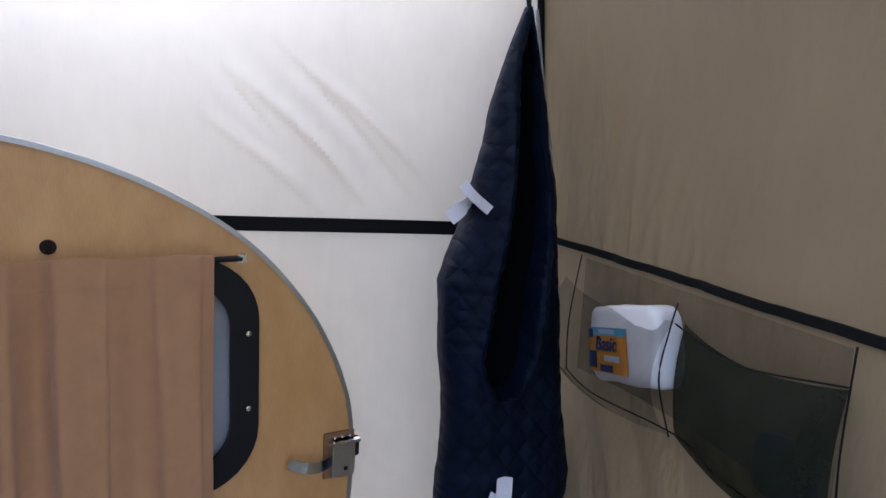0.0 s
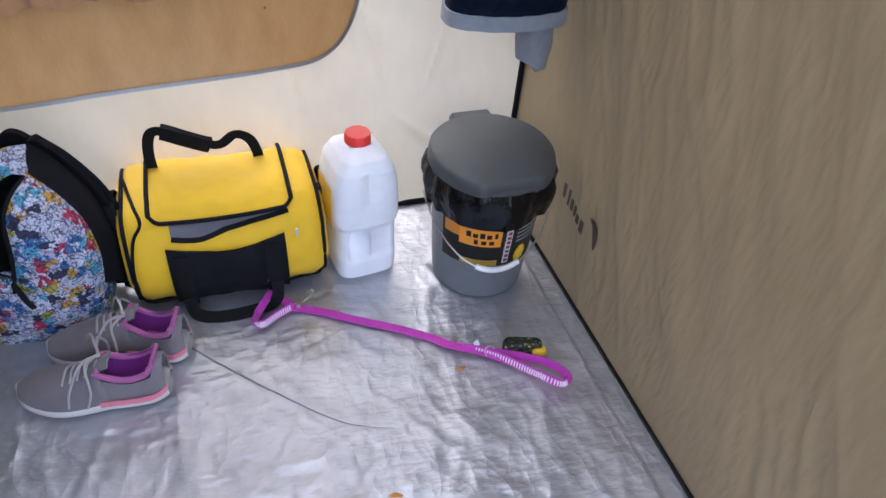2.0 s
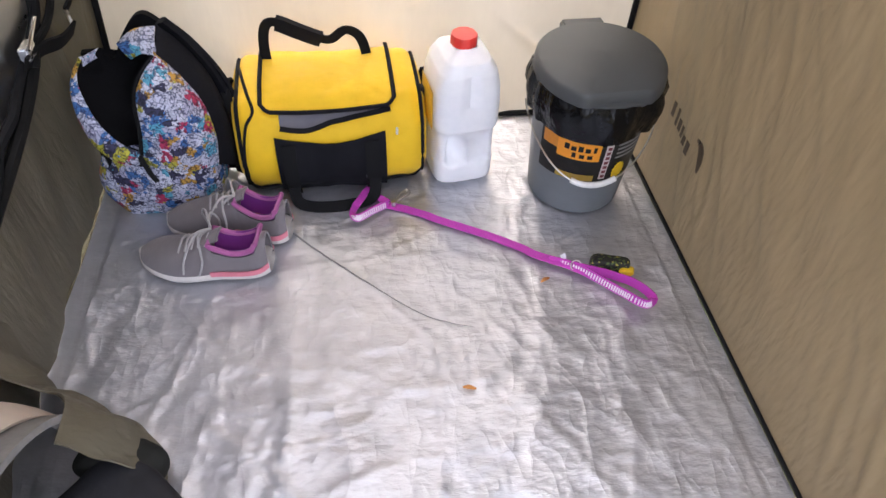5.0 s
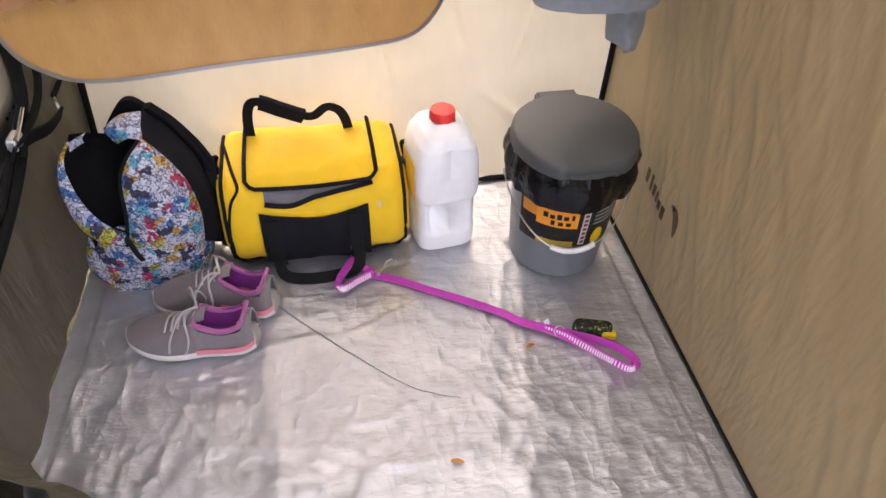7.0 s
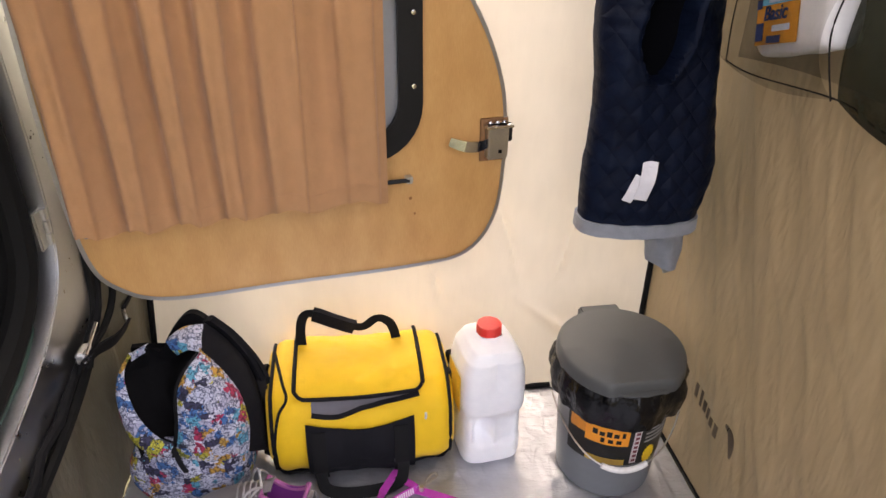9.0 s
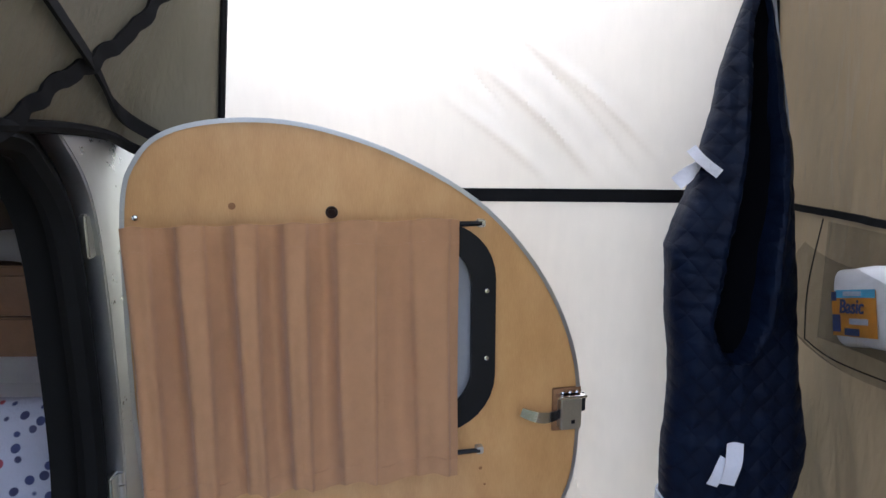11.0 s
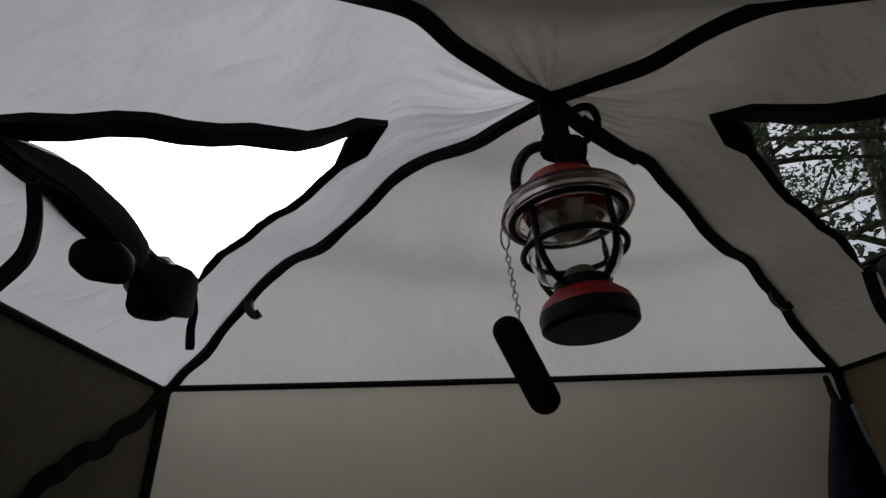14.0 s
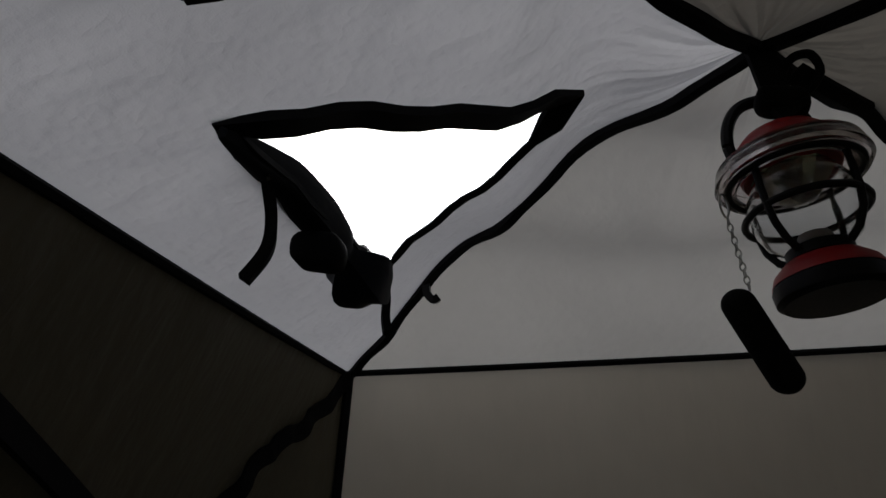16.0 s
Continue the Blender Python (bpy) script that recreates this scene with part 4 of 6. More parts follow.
def slot(x, z):
    """How deep in the open arm hole a point lies, 0 to 1."""
    if z > 1.74 or z < 0.985:
        return 0.0
    c, w = slot_line(z)
    return max(0.0, 1 - (abs(x - c) / max(w, 1e-4)) ** 4)


def jacket_at(u, v):
    z = 1.775 + (0.66 - 1.775) * v
    a, b, y = j_row(z)
    ang = 2 * math.pi * u
    half, mid = (b - a) / 2, (a + b) / 2
    x = mid + half * math.copysign(abs(math.cos(ang)) ** 0.8, math.cos(ang))
    deep = 0.012 + 0.055 * min(1.0, v * 2.2)
    yy = y - deep * math.copysign(abs(math.sin(ang)) ** 0.7, math.sin(ang))
    if math.sin(ang) > 0:
        yy += slot(x, z) * deep * 1.25
    rows = max(0.0, min(1.0, (z - 1.0) / 0.15)) * (0.4 if x > slot_line(max(0.985, min(1.74, z)))[0] else 1.0)
    puff = 0.0028 * math.sin((x + z) * 62) * math.sin((x - z) * 62) * (1 - 0.8 * rows) + 0.0045 * rows * (abs(math.sin(z * 88 + 2.5 * x + 0.6 * noise.noise((x * 8, z * 8, 7.0)))) ** 0.55 - 0.6)
    rim = max(0.0, 1 - abs(abs(x - slot_line(max(0.985, min(1.74, z)))[0]) - slot_line(max(0.985, min(1.74, z)))[1] - 0.012) / 0.014) if 0.985 < z < 1.70 else 0.0
    puff += 0.009 * rim
    yy -= (puff + 0.012 * noise.noise((x * 9, z * 5, 1.0))) * min(1.0, v * 4) * (1 if math.sin(ang) > 0 else -1)
    x += 0.008 * noise.noise((x * 6, z * 9, 4.0)) * min(1.0, v * 4)
    return (x - 0.60, yy - 1.84, z)


M_JACKET = quilted()
part("shell", surf(jacket_at, 150, 210, True), M_JACKET, jacket, "navy quilted nylon shell")


# Shade of the arm hole put into a black lining sheet over the recess.
def lining_shade_at(u, v):
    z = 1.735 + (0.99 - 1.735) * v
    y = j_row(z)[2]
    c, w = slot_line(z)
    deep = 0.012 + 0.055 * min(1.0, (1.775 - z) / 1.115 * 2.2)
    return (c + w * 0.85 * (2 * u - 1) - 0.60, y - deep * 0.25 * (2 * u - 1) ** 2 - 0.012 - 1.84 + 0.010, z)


part("lining", surf(lining_shade_at, 10, 50), plain("arm_hole_shade", (0.0012, 0.0015, 0.003), 0.9), jacket, "black lining sheet standing for shade in the arm hole")
M_KNIT = woven("grey_knit", (0.24, 0.26, 0.30), fold=0.02)
part("hem", sweep([Vector(jacket_at(k / 60, 0.995)) + Vector((0, 0, -0.008)) for k in range(60)], [(-0.007, -0.016), (0.006, -0.016), (0.009, 0.0), (0.005, 0.015), (-0.006, 0.015)], (0, 0, 1), True), M_KNIT, jacket, "grey knitted hem")


def cuff_at(u, v):
    ang, z = 2 * math.pi * u, 0.67 - 0.155 * v
    r = (1 - 0.14 * v) * (1 if v < 0.86 else math.sqrt(max(0.0, 1 - ((v - 0.86) / 0.145) ** 2)))
    crease = 0.004 * math.sin(3 * ang + 4 * v) + 0.004 * noise.noise((math.cos(ang) * 2, math.sin(ang) * 2, v * 4))
    return (0.660 + (0.046 * r + crease) * math.cos(ang) - 0.6 + 0.014 * v, 1.80 - (0.036 * r + crease) * math.sin(ang) - 1.84, z - 0.012 * v * math.cos(ang))


part("cuff", thicken(surf(cuff_at, 36, 10, True), 0.005), M_KNIT, jacket, "grey knitted sleeve end")
M_LABEL = woven("white_label_cloth", (0.72, 0.72, 0.78), vary=0.05, fold=0.01)


def tag_strip(pts, w, up):
    return sweep(spline(pts, 5), flat_profile(0.0015, w), up)


part("care_label", tag_strip([(-0.100, -0.020, 1.378), (-0.125, -0.035, 1.362), (-0.152, -0.030, 1.338)], 0.030, (0.4, 0, 1)), M_LABEL, jacket, "white care label")
part("care_label", tag_strip([(-0.130, -0.040, 1.408), (-0.112, -0.052, 1.385), (-0.078, -0.058, 1.358)], 0.020, (0.6, 0, 1)), M_LABEL, jacket, "white care label")
part("inner_label", tag_strip([(-0.028, -0.104, 0.822), (-0.040, -0.128, 0.785), (-0.050, -0.126, 0.742)], 0.032, (1, 0, 0.2)), M_LABEL, jacket, "white care label")
part("inner_label", tag_strip([(-0.048, -0.112, 0.790), (-0.066, -0.124, 0.765), (-0.078, -0.122, 0.738)], 0.024, (1, 0, 0.2)), M_LABEL, jacket, "white care label")
part("zip_edge", sweep(spline([(0.046, 0.055, 1.765), (0.062, 0.030, 1.6), (0.080, 0.005, 1.45), (0.086, -0.015, 1.3)], 8), flat_profile(0.004, 0.010), (0, 1, 0)), M_KNIT, jacket, "grey zip edge")
part("hanging_loop", sweep(spline([(0.04, 0.08, 1.77), (0.045, 0.10, 1.80), (0.055, 0.12, 1.82), (0.060, 0.125, 1.80), (0.048, 0.10, 1.775)], 6), ring_profile(0.005, 6)), M_WEB, jacket, "black hanging loop")

# ---- mesh organiser on the tent wall, with towels and a blue pouch ----
organiser = thing("mesh_organiser", "black mesh pocket organiser hanging on the tent wall", "organiser", pose(0.735, 1.5, 1.27))
M_NET_OPEN = net("thin_black_mesh", (0.016, 0.017, 0.012), 0.32)
M_NET = net("black_mesh", (0.014, 0.017, 0.011), 0.90)


def pocket(y0, y1, low0, low1, top_drop, belly, rim=0.35):
    def f(u, v):
        y = y0 + (y1 - y0) * u
        low = low0 + (low1 - low0) * u
        z = -top_drop * math.sin(math.pi * u) * 0.4 - top_drop + (low + top_drop) * v
        out = math.sin(math.pi * min(1, v * 0.9 + 0.08)) ** 0.6 * (rim + (1 - rim) * math.sin(math.pi * u) ** 0.6)
        return (-belly * out - 0.004, y, z)

    return surf(f, 30, 20)


part("back_net", surf(lambda u, v: (0.002, 0.27 - 0.61 * u, -0.004 - 0.235 * v + 0.02 * math.sin(math.pi * u) * v), 30, 10), M_NET_OPEN, organiser, recalc=False)
part("pocket", pocket(0.285, -0.062, -0.250, -0.238, 0.045, 0.100, 0.62), M_NET_OPEN, organiser, "slack black mesh pocket", recalc=False)
part("pocket", pocket(-0.062, -0.352, -0.240, -0.262, 0.050, 0.048), M_NET, organiser, "slack black mesh pocket", recalc=False)
for line in ([(0, 0.285, 0.0), (-0.012, 0.295, -0.14), (0, 0.31, -0.255)], [(-0.020, -0.050, -0.020), (-0.040, -0.062, -0.06), (-0.052, -0.064, -0.14), (-0.020, -0.062, -0.24)], [(0, -0.345, 0), (-0.01, -0.352, -0.14), (0, -0.355, -0.264)], [(0, 0.31, -0.255), (-0.03, 0.15, -0.248), (-0.004, -0.062, -0.240), (-0.02, -0.18, -0.250), (0, -0.355, -0.264)], [(-0.030, -0.062, -0.05), (-0.03, -0.19, -0.072), (-0.004, -0.345, -0.05)]):
    part("binding", sweep(spline(line, 8), ring_profile(0.0014, 6)), M_WEB, organiser)
towels = thing("paper_towels", "white paper towel pack with blue and orange label in mesh pocket", "paper towels", pose(0.712, 1.533, 1.085, -14, 0, -2))


def towel_at(u, v):
    a, b = 2 * math.pi * u, math.pi * (v - 0.5)
    q = lambda t, e: math.copysign(abs(t) ** e, t)
    x = 0.034 * q(math.cos(b), 0.35) * q(math.cos(a), 0.5)
    y = 0.110 * q(math.cos(b), 0.12) * q(math.sin(a), 0.30)
    z = 0.068 + 0.068 * q(math.sin(b), 0.55)
    return (x + crumple(x, y * 2, z, 0.05, 0.003), y, z + crumple(y, z, x, 0.05, 0.005))


part("pack", surf(towel_at, 96, 40, True), plain("white_paper_wrap", (0.74, 0.74, 0.76), 0.5, vary=0.04, grain=0.01, bump=0.3), towels)


def towel_face(y0, y1, z0, z1, off=0.0):
    return thicken(surf(lambda u, v: (-0.0365 - off, y0 + (y1 - y0) * u, z0 + (z1 - z0) * v), 6, 4), 0.0012)


label_ = part("label", towel_face(0.090, -0.034, 0.018, 0.096), plain("orange_print", (0.62, 0.26, 0.02), 0.45, vary=0.25, grain=0.03), towels, "orange and blue printed label")
part("blue_band", towel_face(0.076, -0.034, 0.084, 0.098, 0.0016), plain("sky_blue_print", (0.10, 0.40, 0.62), 0.45), label_)
M_PRINT_BLUE, M_PRINT_PALE = plain("dark_blue_print", (0.02, 0.04, 0.14), 0.45), plain("pale_blue_print", (0.45, 0.50, 0.62), 0.45)
for y, z, w, h, m in ((0.026, 0.091, 0.050, 0.008, M_PRINT_PALE), (0.074, 0.040, 0.022, 0.030, M_PRINT_BLUE), (0.030, 0.026, 0.040, 0.012, M_PRINT_BLUE), (0.010, 0.044, 0.050, 0.010, M_PRINT_PALE), (0.080, 0.087, 0.014, 0.016, M_PRINT_BLUE)):
    part("print_bar", towel_face(y + w / 2, y - w / 2, z - h / 2, z + h / 2, 0.003), m, label_)
word = bpy.data.curves.new("word", "FONT")
word.body, word.size, word.extrude, word.shear, word.offset = "Basic", 0.034, 0.0006, 0.15, 0.0006
word_ob = bpy.data.objects.new("word", word)
letters = bpy.data.objects.new("lettering", bpy.data.meshes.new_from_object(word_ob))
bpy.data.objects.remove(word_ob)
scene.collection.objects.link(letters)
letters.data.materials.append(M_PRINT_BLUE)
letters.parent = label_
letters.matrix_basis = Matrix.Translation((-0.0405, 0.062, 0.058)) @ Euler((radians(90), 0, radians(-90))).to_matrix().to_4x4()
pouch = thing("blue_pouch", "dark blue cloth pouch standing in the mesh pocket", "pouch", pose(0.722, 1.215, 1.040, 0, 0, 0))
part("cloth", cushion(0.035, 0.095, 0.085, 14), woven("royal_blue_cloth", (0.012, 0.022, 0.20)), pouch)

# faint printed mark on the tent wall, as plain shapes
M_MARK = plain("dark_brown_print", (0.07, 0.05, 0.03), 0.7)
mark = thing("printed_mark", "dark brown printed mark low on the tan tent wall", "print", pose(0.744, 1.5, 0.21))
for k, (y, z, w, h) in enumerate(((0.155, 0.040, 0.014, 0.038), (0.135, 0.030, 0.010, 0.045), (0.115, 0.022, 0.014, 0.030), (0.095, 0.018, 0.010, 0.030), (0.075, 0.008, 0.014, 0.024), (0.050, 0.004, 0.016, 0.034))):
    part("letter_bar", thicken(surf(lambda u, v: (right_wall((1.5 + y - YF) / (YB - YF), (0.21 + z) / EZ)[0] - 0.7475, y - w * (u - 0.5), z + h * (v - 0.5)), 1, 1), 0.001), M_MARK, mark)
part("swoosh", sweep(spline([(0.002, 0.010, 0.062), (0.002, -0.014, 0.055), (0.002, -0.026, 0.030), (0.002, -0.030, -0.002)], 6), flat_profile(0.002, 0.016), (0, 1, 0.3), scale=lambda t: 0.3 + math.sin(math.pi * t)), M_MARK, mark)

# ---- bucket toilet ----
loo = thing("bucket_toilet", "grey bucket toilet with lid and black bag liner", "bucket", pose(0.549, 1.684, 0.004, 0, 0, 2) @ Matrix.Diagonal((0.91, 0.93, 0.99, 1)))
M_LOO = plain("grey_bucket_plastic", (0.150, 0.163, 0.178), 0.42, vary=0.08, grain=0.02, bump=0.05)
M_LID = plain("dark_grey_lid_plastic", (0.062, 0.066, 0.068), 0.5, vary=0.08, grain=0.003, bump=0.25)
part("bucket", lathe([(0, 0.0), (0.124, 0.0), (0.130, 0.004), (0.136, 0.08), (0.146, 0.24), (0.152, 0.255), (0.152, 0.34), (0.14, 0.345), (0.13, 0.10), (0, 0.05)], 56), M_LOO, loo, "grey plastic bucket")


def bag_wobble(a, z):
    return 0.003 * math.sin(a * 11 + 3 * math.sin(a * 2)) * (1 + (0.34 - z) * 6) + 0.009 * noise.noise((math.cos(a) * 5, math.sin(a) * 5, z * 14)) + 0.004 * noise.noise((math.cos(a) * 13, math.sin(a) * 13, z * 40))


part("bag_liner", thicken(lathe([(0.150, 0.354), (0.166, 0.345), (0.173, 0.325), (0.174, 0.300), (0.168, 0.275), (0.163, 0.252)], 120, wobble=bag_wobble), 0.0015), bin_bag(), loo, "glossy black plastic bag liner")


def lid_outline(a):
    c, s_ = math.cos(a), math.sin(a)
    r = 0.166
    if s_ > 0:
        return r * c, 0.155 * s_
    flat = 0.150
    return r * c, max(-flat, 0.172 * s_) if abs(c) < 0.62 else 0.172 * s_


def lid_at(u, v):
    x, y = lid_outline(2 * math.pi * u)
    prof = [(1.0, 0.352), (1.0, 0.368), (0.985, 0.380), (0.95, 0.386), (0.6, 0.394), (0.0008, 0.398)]
    k, z = prof[min(5, round(v * 5))]
    return (x * k, y * k, z + 0.008 * y * k / 0.166)


lid = part("lid", surf(lid_at, 72, 5, True), M_LID, loo, "dark grey toilet lid")
part("hinge_tab", block(-0.058, 0.058, 0.128, 0.172, 0.355, 0.392, 0.006), M_LID, lid)
seat = part("seat_ring", lathe([(0.158, 0.335), (0.163, 0.340), (0.163, 0.352), (0.150, 0.356), (0.12, 0.354), (0.12, 0.338), (0.158, 0.335)], 56), M_LID, loo)


def wrap(a0, a1, z0, z1, r_off, name, mat, parent, n=16, skew=0.0, lab=""):
    """A patch on the bucket's round side; angles in degrees from the front."""

    def f(u, v):
        a = radians(-98 + a0 + (a1 - a0) * u)
        z = z0 + (z1 - z0) * v + skew * (u - 0.5)
        r = 0.130 + 0.0667 * z + 0.0025 + r_off
        return (r * math.cos(a), r * math.sin(a), z)

    return part(name, thicken(surf(f, n, 4), 0.0012), mat, parent, lab)


label_ = wrap(-62, 58, 0.120, 0.250, 0.0, "label", plain("black_label_print", (0.020, 0.019, 0.018), 0.35, vary=0.3, grain=0.02), loo, 24, 0, "black label with orange and yellow print")
wrap(-40, 4, 0.186, 0.238, 0.0016, "orange_block", plain("orange_label_print", (0.80, 0.30, 0.02), 0.4, vary=0.08), label_)
for a, w, z, h in ((-30, 5, 0.222, 0.016), (-23, 5, 0.219, 0.012), (-16, 5, 0.221, 0.016), (-9, 5, 0.219, 0.012), (-2, 3, 0.222, 0.016), (-22, 4, 0.200, 0.014), (-14, 5, 0.199, 0.011), (-6, 5, 0.199, 0.011)):
    wrap(a - w / 2, a + w / 2, z - h / 2, z + h / 2, 0.003, "print_bar", M_BLACK, label_, 3)
wrap(-58, -40, 0.205, 0.240, 0.0016, "orange_corner", plain("orange_label_dark", (0.60, 0.22, 0.02), 0.4), label_, 6)
wrap(9, 16, 0.128, 0.236, 0.0016, "white_strip", plain("white_label_print", (0.62, 0.55, 0.55), 0.4), label_, 4)
for k in range(7):
    wrap(10.5, 14.5, 0.134 + 0.0145 * k, 0.142 + 0.0145 * k, 0.003, "print_bar", plain("maroon_print", (0.16, 0.03, 0.04), 0.4) if k == 0 else bpy.data.materials["maroon_print"], label_, 2)
wrap(-38, 3, 0.122, 0.140, 0.0016, "yellow_strip", plain("mustard_print", (0.42, 0.27, 0.03), 0.4), label_, 8)
for k in range(4):
    wrap(22, 50, 0.190 + 0.013 * k, 0.195 + 0.013 * k, 0.0016, "print_bar", plain("grey_print", (0.25, 0.25, 0.25), 0.4) if k == 0 else bpy.data.materials["grey_print"], label_, 6)
star = bmesh.new()
star_pts = [((0.020 if k % 2 else 0.025) * math.cos(math.pi * k / 14), (0.020 if k % 2 else 0.025) * math.sin(math.pi * k / 14)) for k in range(28)]
star = slab(star_pts, 0.002, star)
a = radians(-98 + 30)
bmesh.ops.transform(star, matrix=pose(0.146 * math.cos(a), 0.146 * math.sin(a), 0.148, 0, 0, 30), verts=star.verts)
part("star_badge", star, plain("yellow_badge", (0.80, 0.55, 0.01), 0.4), label_, "yellow star badge")
bail = []
for k in range(33):
    t = k / 32
    a = radians(170 + 180 * t)
    bail.append((0.172 * math.cos(a), 0.172 * math.sin(a), 0.262 - 0.128 * math.sin(math.pi * t) ** 1.6))
handle = part("bail_handle", sweep(bail, ring_profile(0.0022, 6)), M_STEEL, loo, "thin wire bail handle")
part("grip", sweep(bail[13:21], ring_profile(0.0075, 10)), plain("white_grip_plastic", (0.75, 0.74, 0.73), 0.4), handle, "white plastic grip")

# ---- water jug ----
jug = thing("water_jug", "milky white plastic water jug with red cap", "jug", pose(0.250, 1.785, 0.004, 0, 0, 8) @ Matrix.Diagonal((1.13, 1.16, 1.055, 1)))
JUG = [(0.0, 0.86, 0.80), (0.012, 0.97, 0.97), (0.03, 1.0, 1.0), (0.065, 1.0, 1.0), (0.075, 0.97, 0.97), (0.155, 0.95, 0.96), (0.165, 1.03, 1.02), (0.175, 1.06, 1.03), (0.225, 1.06, 1.03), (0.270, 1.02, 1.02), (0.305, 0.90, 0.96), (0.330, 0.68, 0.80), (0.344, 0.42, 0.46), (0.348, 0.35, 0.35)]


def jug_at(u, v):
    k = v * (len(JUG) - 1)
    i = min(len(JUG) - 2, int(k))
    t = k - i
    z, sx, sy = (JUG[i][n] + (JUG[i + 1][n] - JUG[i][n]) * t for n in range(3))
    a = 2 * math.pi * u
    q = lambda w: math.copysign(abs(w) ** 0.45, w)
    x, y = 0.071 * sx * q(math.cos(a)), 0.075 * sy * q(math.sin(a))
    front = max(0.0, -math.sin(a))
    # handle hollows in the face towards the room
    if front > 0:
        low = math.exp(-(((x + 0.028) / 0.017) ** 4)) * math.exp(-(((z - 0.108) / 0.036) ** 4))
        low2 = 0.7 * math.exp(-(((x - 0.030) / 0.020) ** 4)) * math.exp(-(((z - 0.108) / 0.042) ** 4))
        groove = 0.5 * math.exp(-(((x - 0.004) / 0.007) ** 4)) * math.exp(-(((z - 0.265) / 0.05) ** 4))
        y += 0.040 * low + 0.014 * low2 + 0.022 * groove
    return (x, y, z)


M_JUG = milk_plastic()
body = part("bottle", surf(jug_at, 120, 104, True), M_JUG, jug, "translucent white plastic bottle")
part("cap", lathe([(0.0235, 0.347), (0.0275, 0.348), (0.0275, 0.366), (0.0255, 0.370), (0.0, 0.371)], 40, wobble=lambda a, z: 0.0006 * math.sin(a * 30)), plain("red_cap_plastic", (0.78, 0.045, 0.035), 0.4, vary=0.06), jug, "bright red screw cap")
part("label", thicken(surf(lambda u, v: (-0.0765 - 0.0015, 0.035 - 0.085 * u, 0.165 + 0.10 * v), 4, 4), 0.0012), plain("yellow_jug_label", (0.70, 0.42, 0.03), 0.4, vary=0.35, grain=0.02), jug, "yellow printed label")

# ---- duffel bag ----
duffel = thing("duffel_bag", "yellow and black duffel bag standing half unzipped", "bag", pose(-0.075, 1.838, 0.004, 0, 0, 2) @ Matrix.Diagonal((0.955, 1.0, 0.915, 1)))
M_YELLOW = woven("yellow_bag_cloth", (0.80, 0.50, 0.012), 0.6, 0.002, 0.10, 0.1, 0.04)
M_BLACKCLOTH = woven("black_bag_cloth", (0.010, 0.010, 0.013), 0.75, 0.002, 0.25, 0.1)
M_GREYCLOTH = woven("grey_mesh_cloth", (0.15, 0.145, 0.17), 0.8, 0.0025, 0.2)


def duf(s, ang, off=0.0):
    """The bag's skin: s from end to end, the angle round it in degrees from the front (0) over the top (90)."""
    x = -0.242 + 0.484 * s
    e = min(1.0, min(s, 1 - s) / 0.10)
    k = (1 - (1 - e) ** 2.2) * 0.22 + 0.78
    slump = 1 - 0.05 * math.sin(math.pi * s) * 0.8
    a = radians(ang)
    q = lambda w: math.copysign(abs(w) ** 0.56, w)
    ry, rz = 0.150 * k + off, 0.142 * k * slump + off
    y, z = -ry * q(math.cos(a)), 0.142 + rz * q(math.sin(a))
    y += 0.030 * max(0.0, (z - 0.14) / 0.14)
    bulge = 0.008 * noise.noise((x * 9, ang * 0.03, 3.0)) + 0.004 * noise.noise((x * 26, ang * 0.09, 5.0))
    sag = 0.012 * math.exp(-(((s - 0.42) / 0.22) ** 2)) * math.exp(-(((ang - 42) / 22) ** 2))
    n = Vector((0, -math.cos(a), math.sin(a)))
    p = Vector((x, y, max(0.002 - off * 0.2, z))) + n * (bulge - sag)
    return p


def patch(name, s0, s1, a0, a1, off, mat, parent, label="", nu=24, nv=16, thick=0.003, low=None, high=None):
    def f(u, v):
        s = s0 + (s1 - s0) * u
        b0, b1 = a0 + (low(u) if low else 0), a1 + (high(u) if high else 0)
        return duf(s, b0 + (b1 - b0) * v, off)

    return part(name, thicken(surf(f, nu, nv), thick), mat, parent, label)


part("body", surf(lambda u, v: duf(v, 360 * u), 64, 60, True), M_YELLOW, duffel, "yellow polyester bag body")
for s in (0.004, 0.996):
    bm = bmesh.new()
    ring = [bm.verts.new(duf(s, 360 * k / 48)) for k in range(48)]
    bm.faces.new(ring)
    part("end_panel", bm, M_YELLOW, duffel)
flap = patch("flap", 0.155, 0.835, 46, 118, 0.007, M_YELLOW, duffel, "yellow top flap", 40, 18, 0.004, low=lambda u: -4 - 3 * math.sin(math.pi * u) + (10 * (1 - min(1, min(u, 1 - u) / 0.07)) ** 2))
edge = [duf(0.155, 118 - 70 * k / 14, 0.012) for k in range(14)] + [duf(0.155 + 0.68 * k / 30, 43 - 3 * math.sin(math.pi * k / 30) + 10 * (1 - min(1, min(k / 30, 1 - k / 30) / 0.07)) ** 2, 0.012) for k in range(31)] + [duf(0.835, 48 + 70 * k / 14, 0.012) for k in range(1, 15)]
part("flap_piping", sweep(edge, ring_profile(0.0055, 6)), M_BLACKCLOTH, flap, "black piping")
patch("inner_mesh", 0.24, 0.80, 22, 47, 0.002, M_GREYCLOTH, duffel, "grey inner cloth in the open zip", 24, 10, 0.003, low=lambda u: 16 * max(0, u - 0.25) / 0.75 - 4 * math.sin(math.pi * min(1, u * 2.2)))
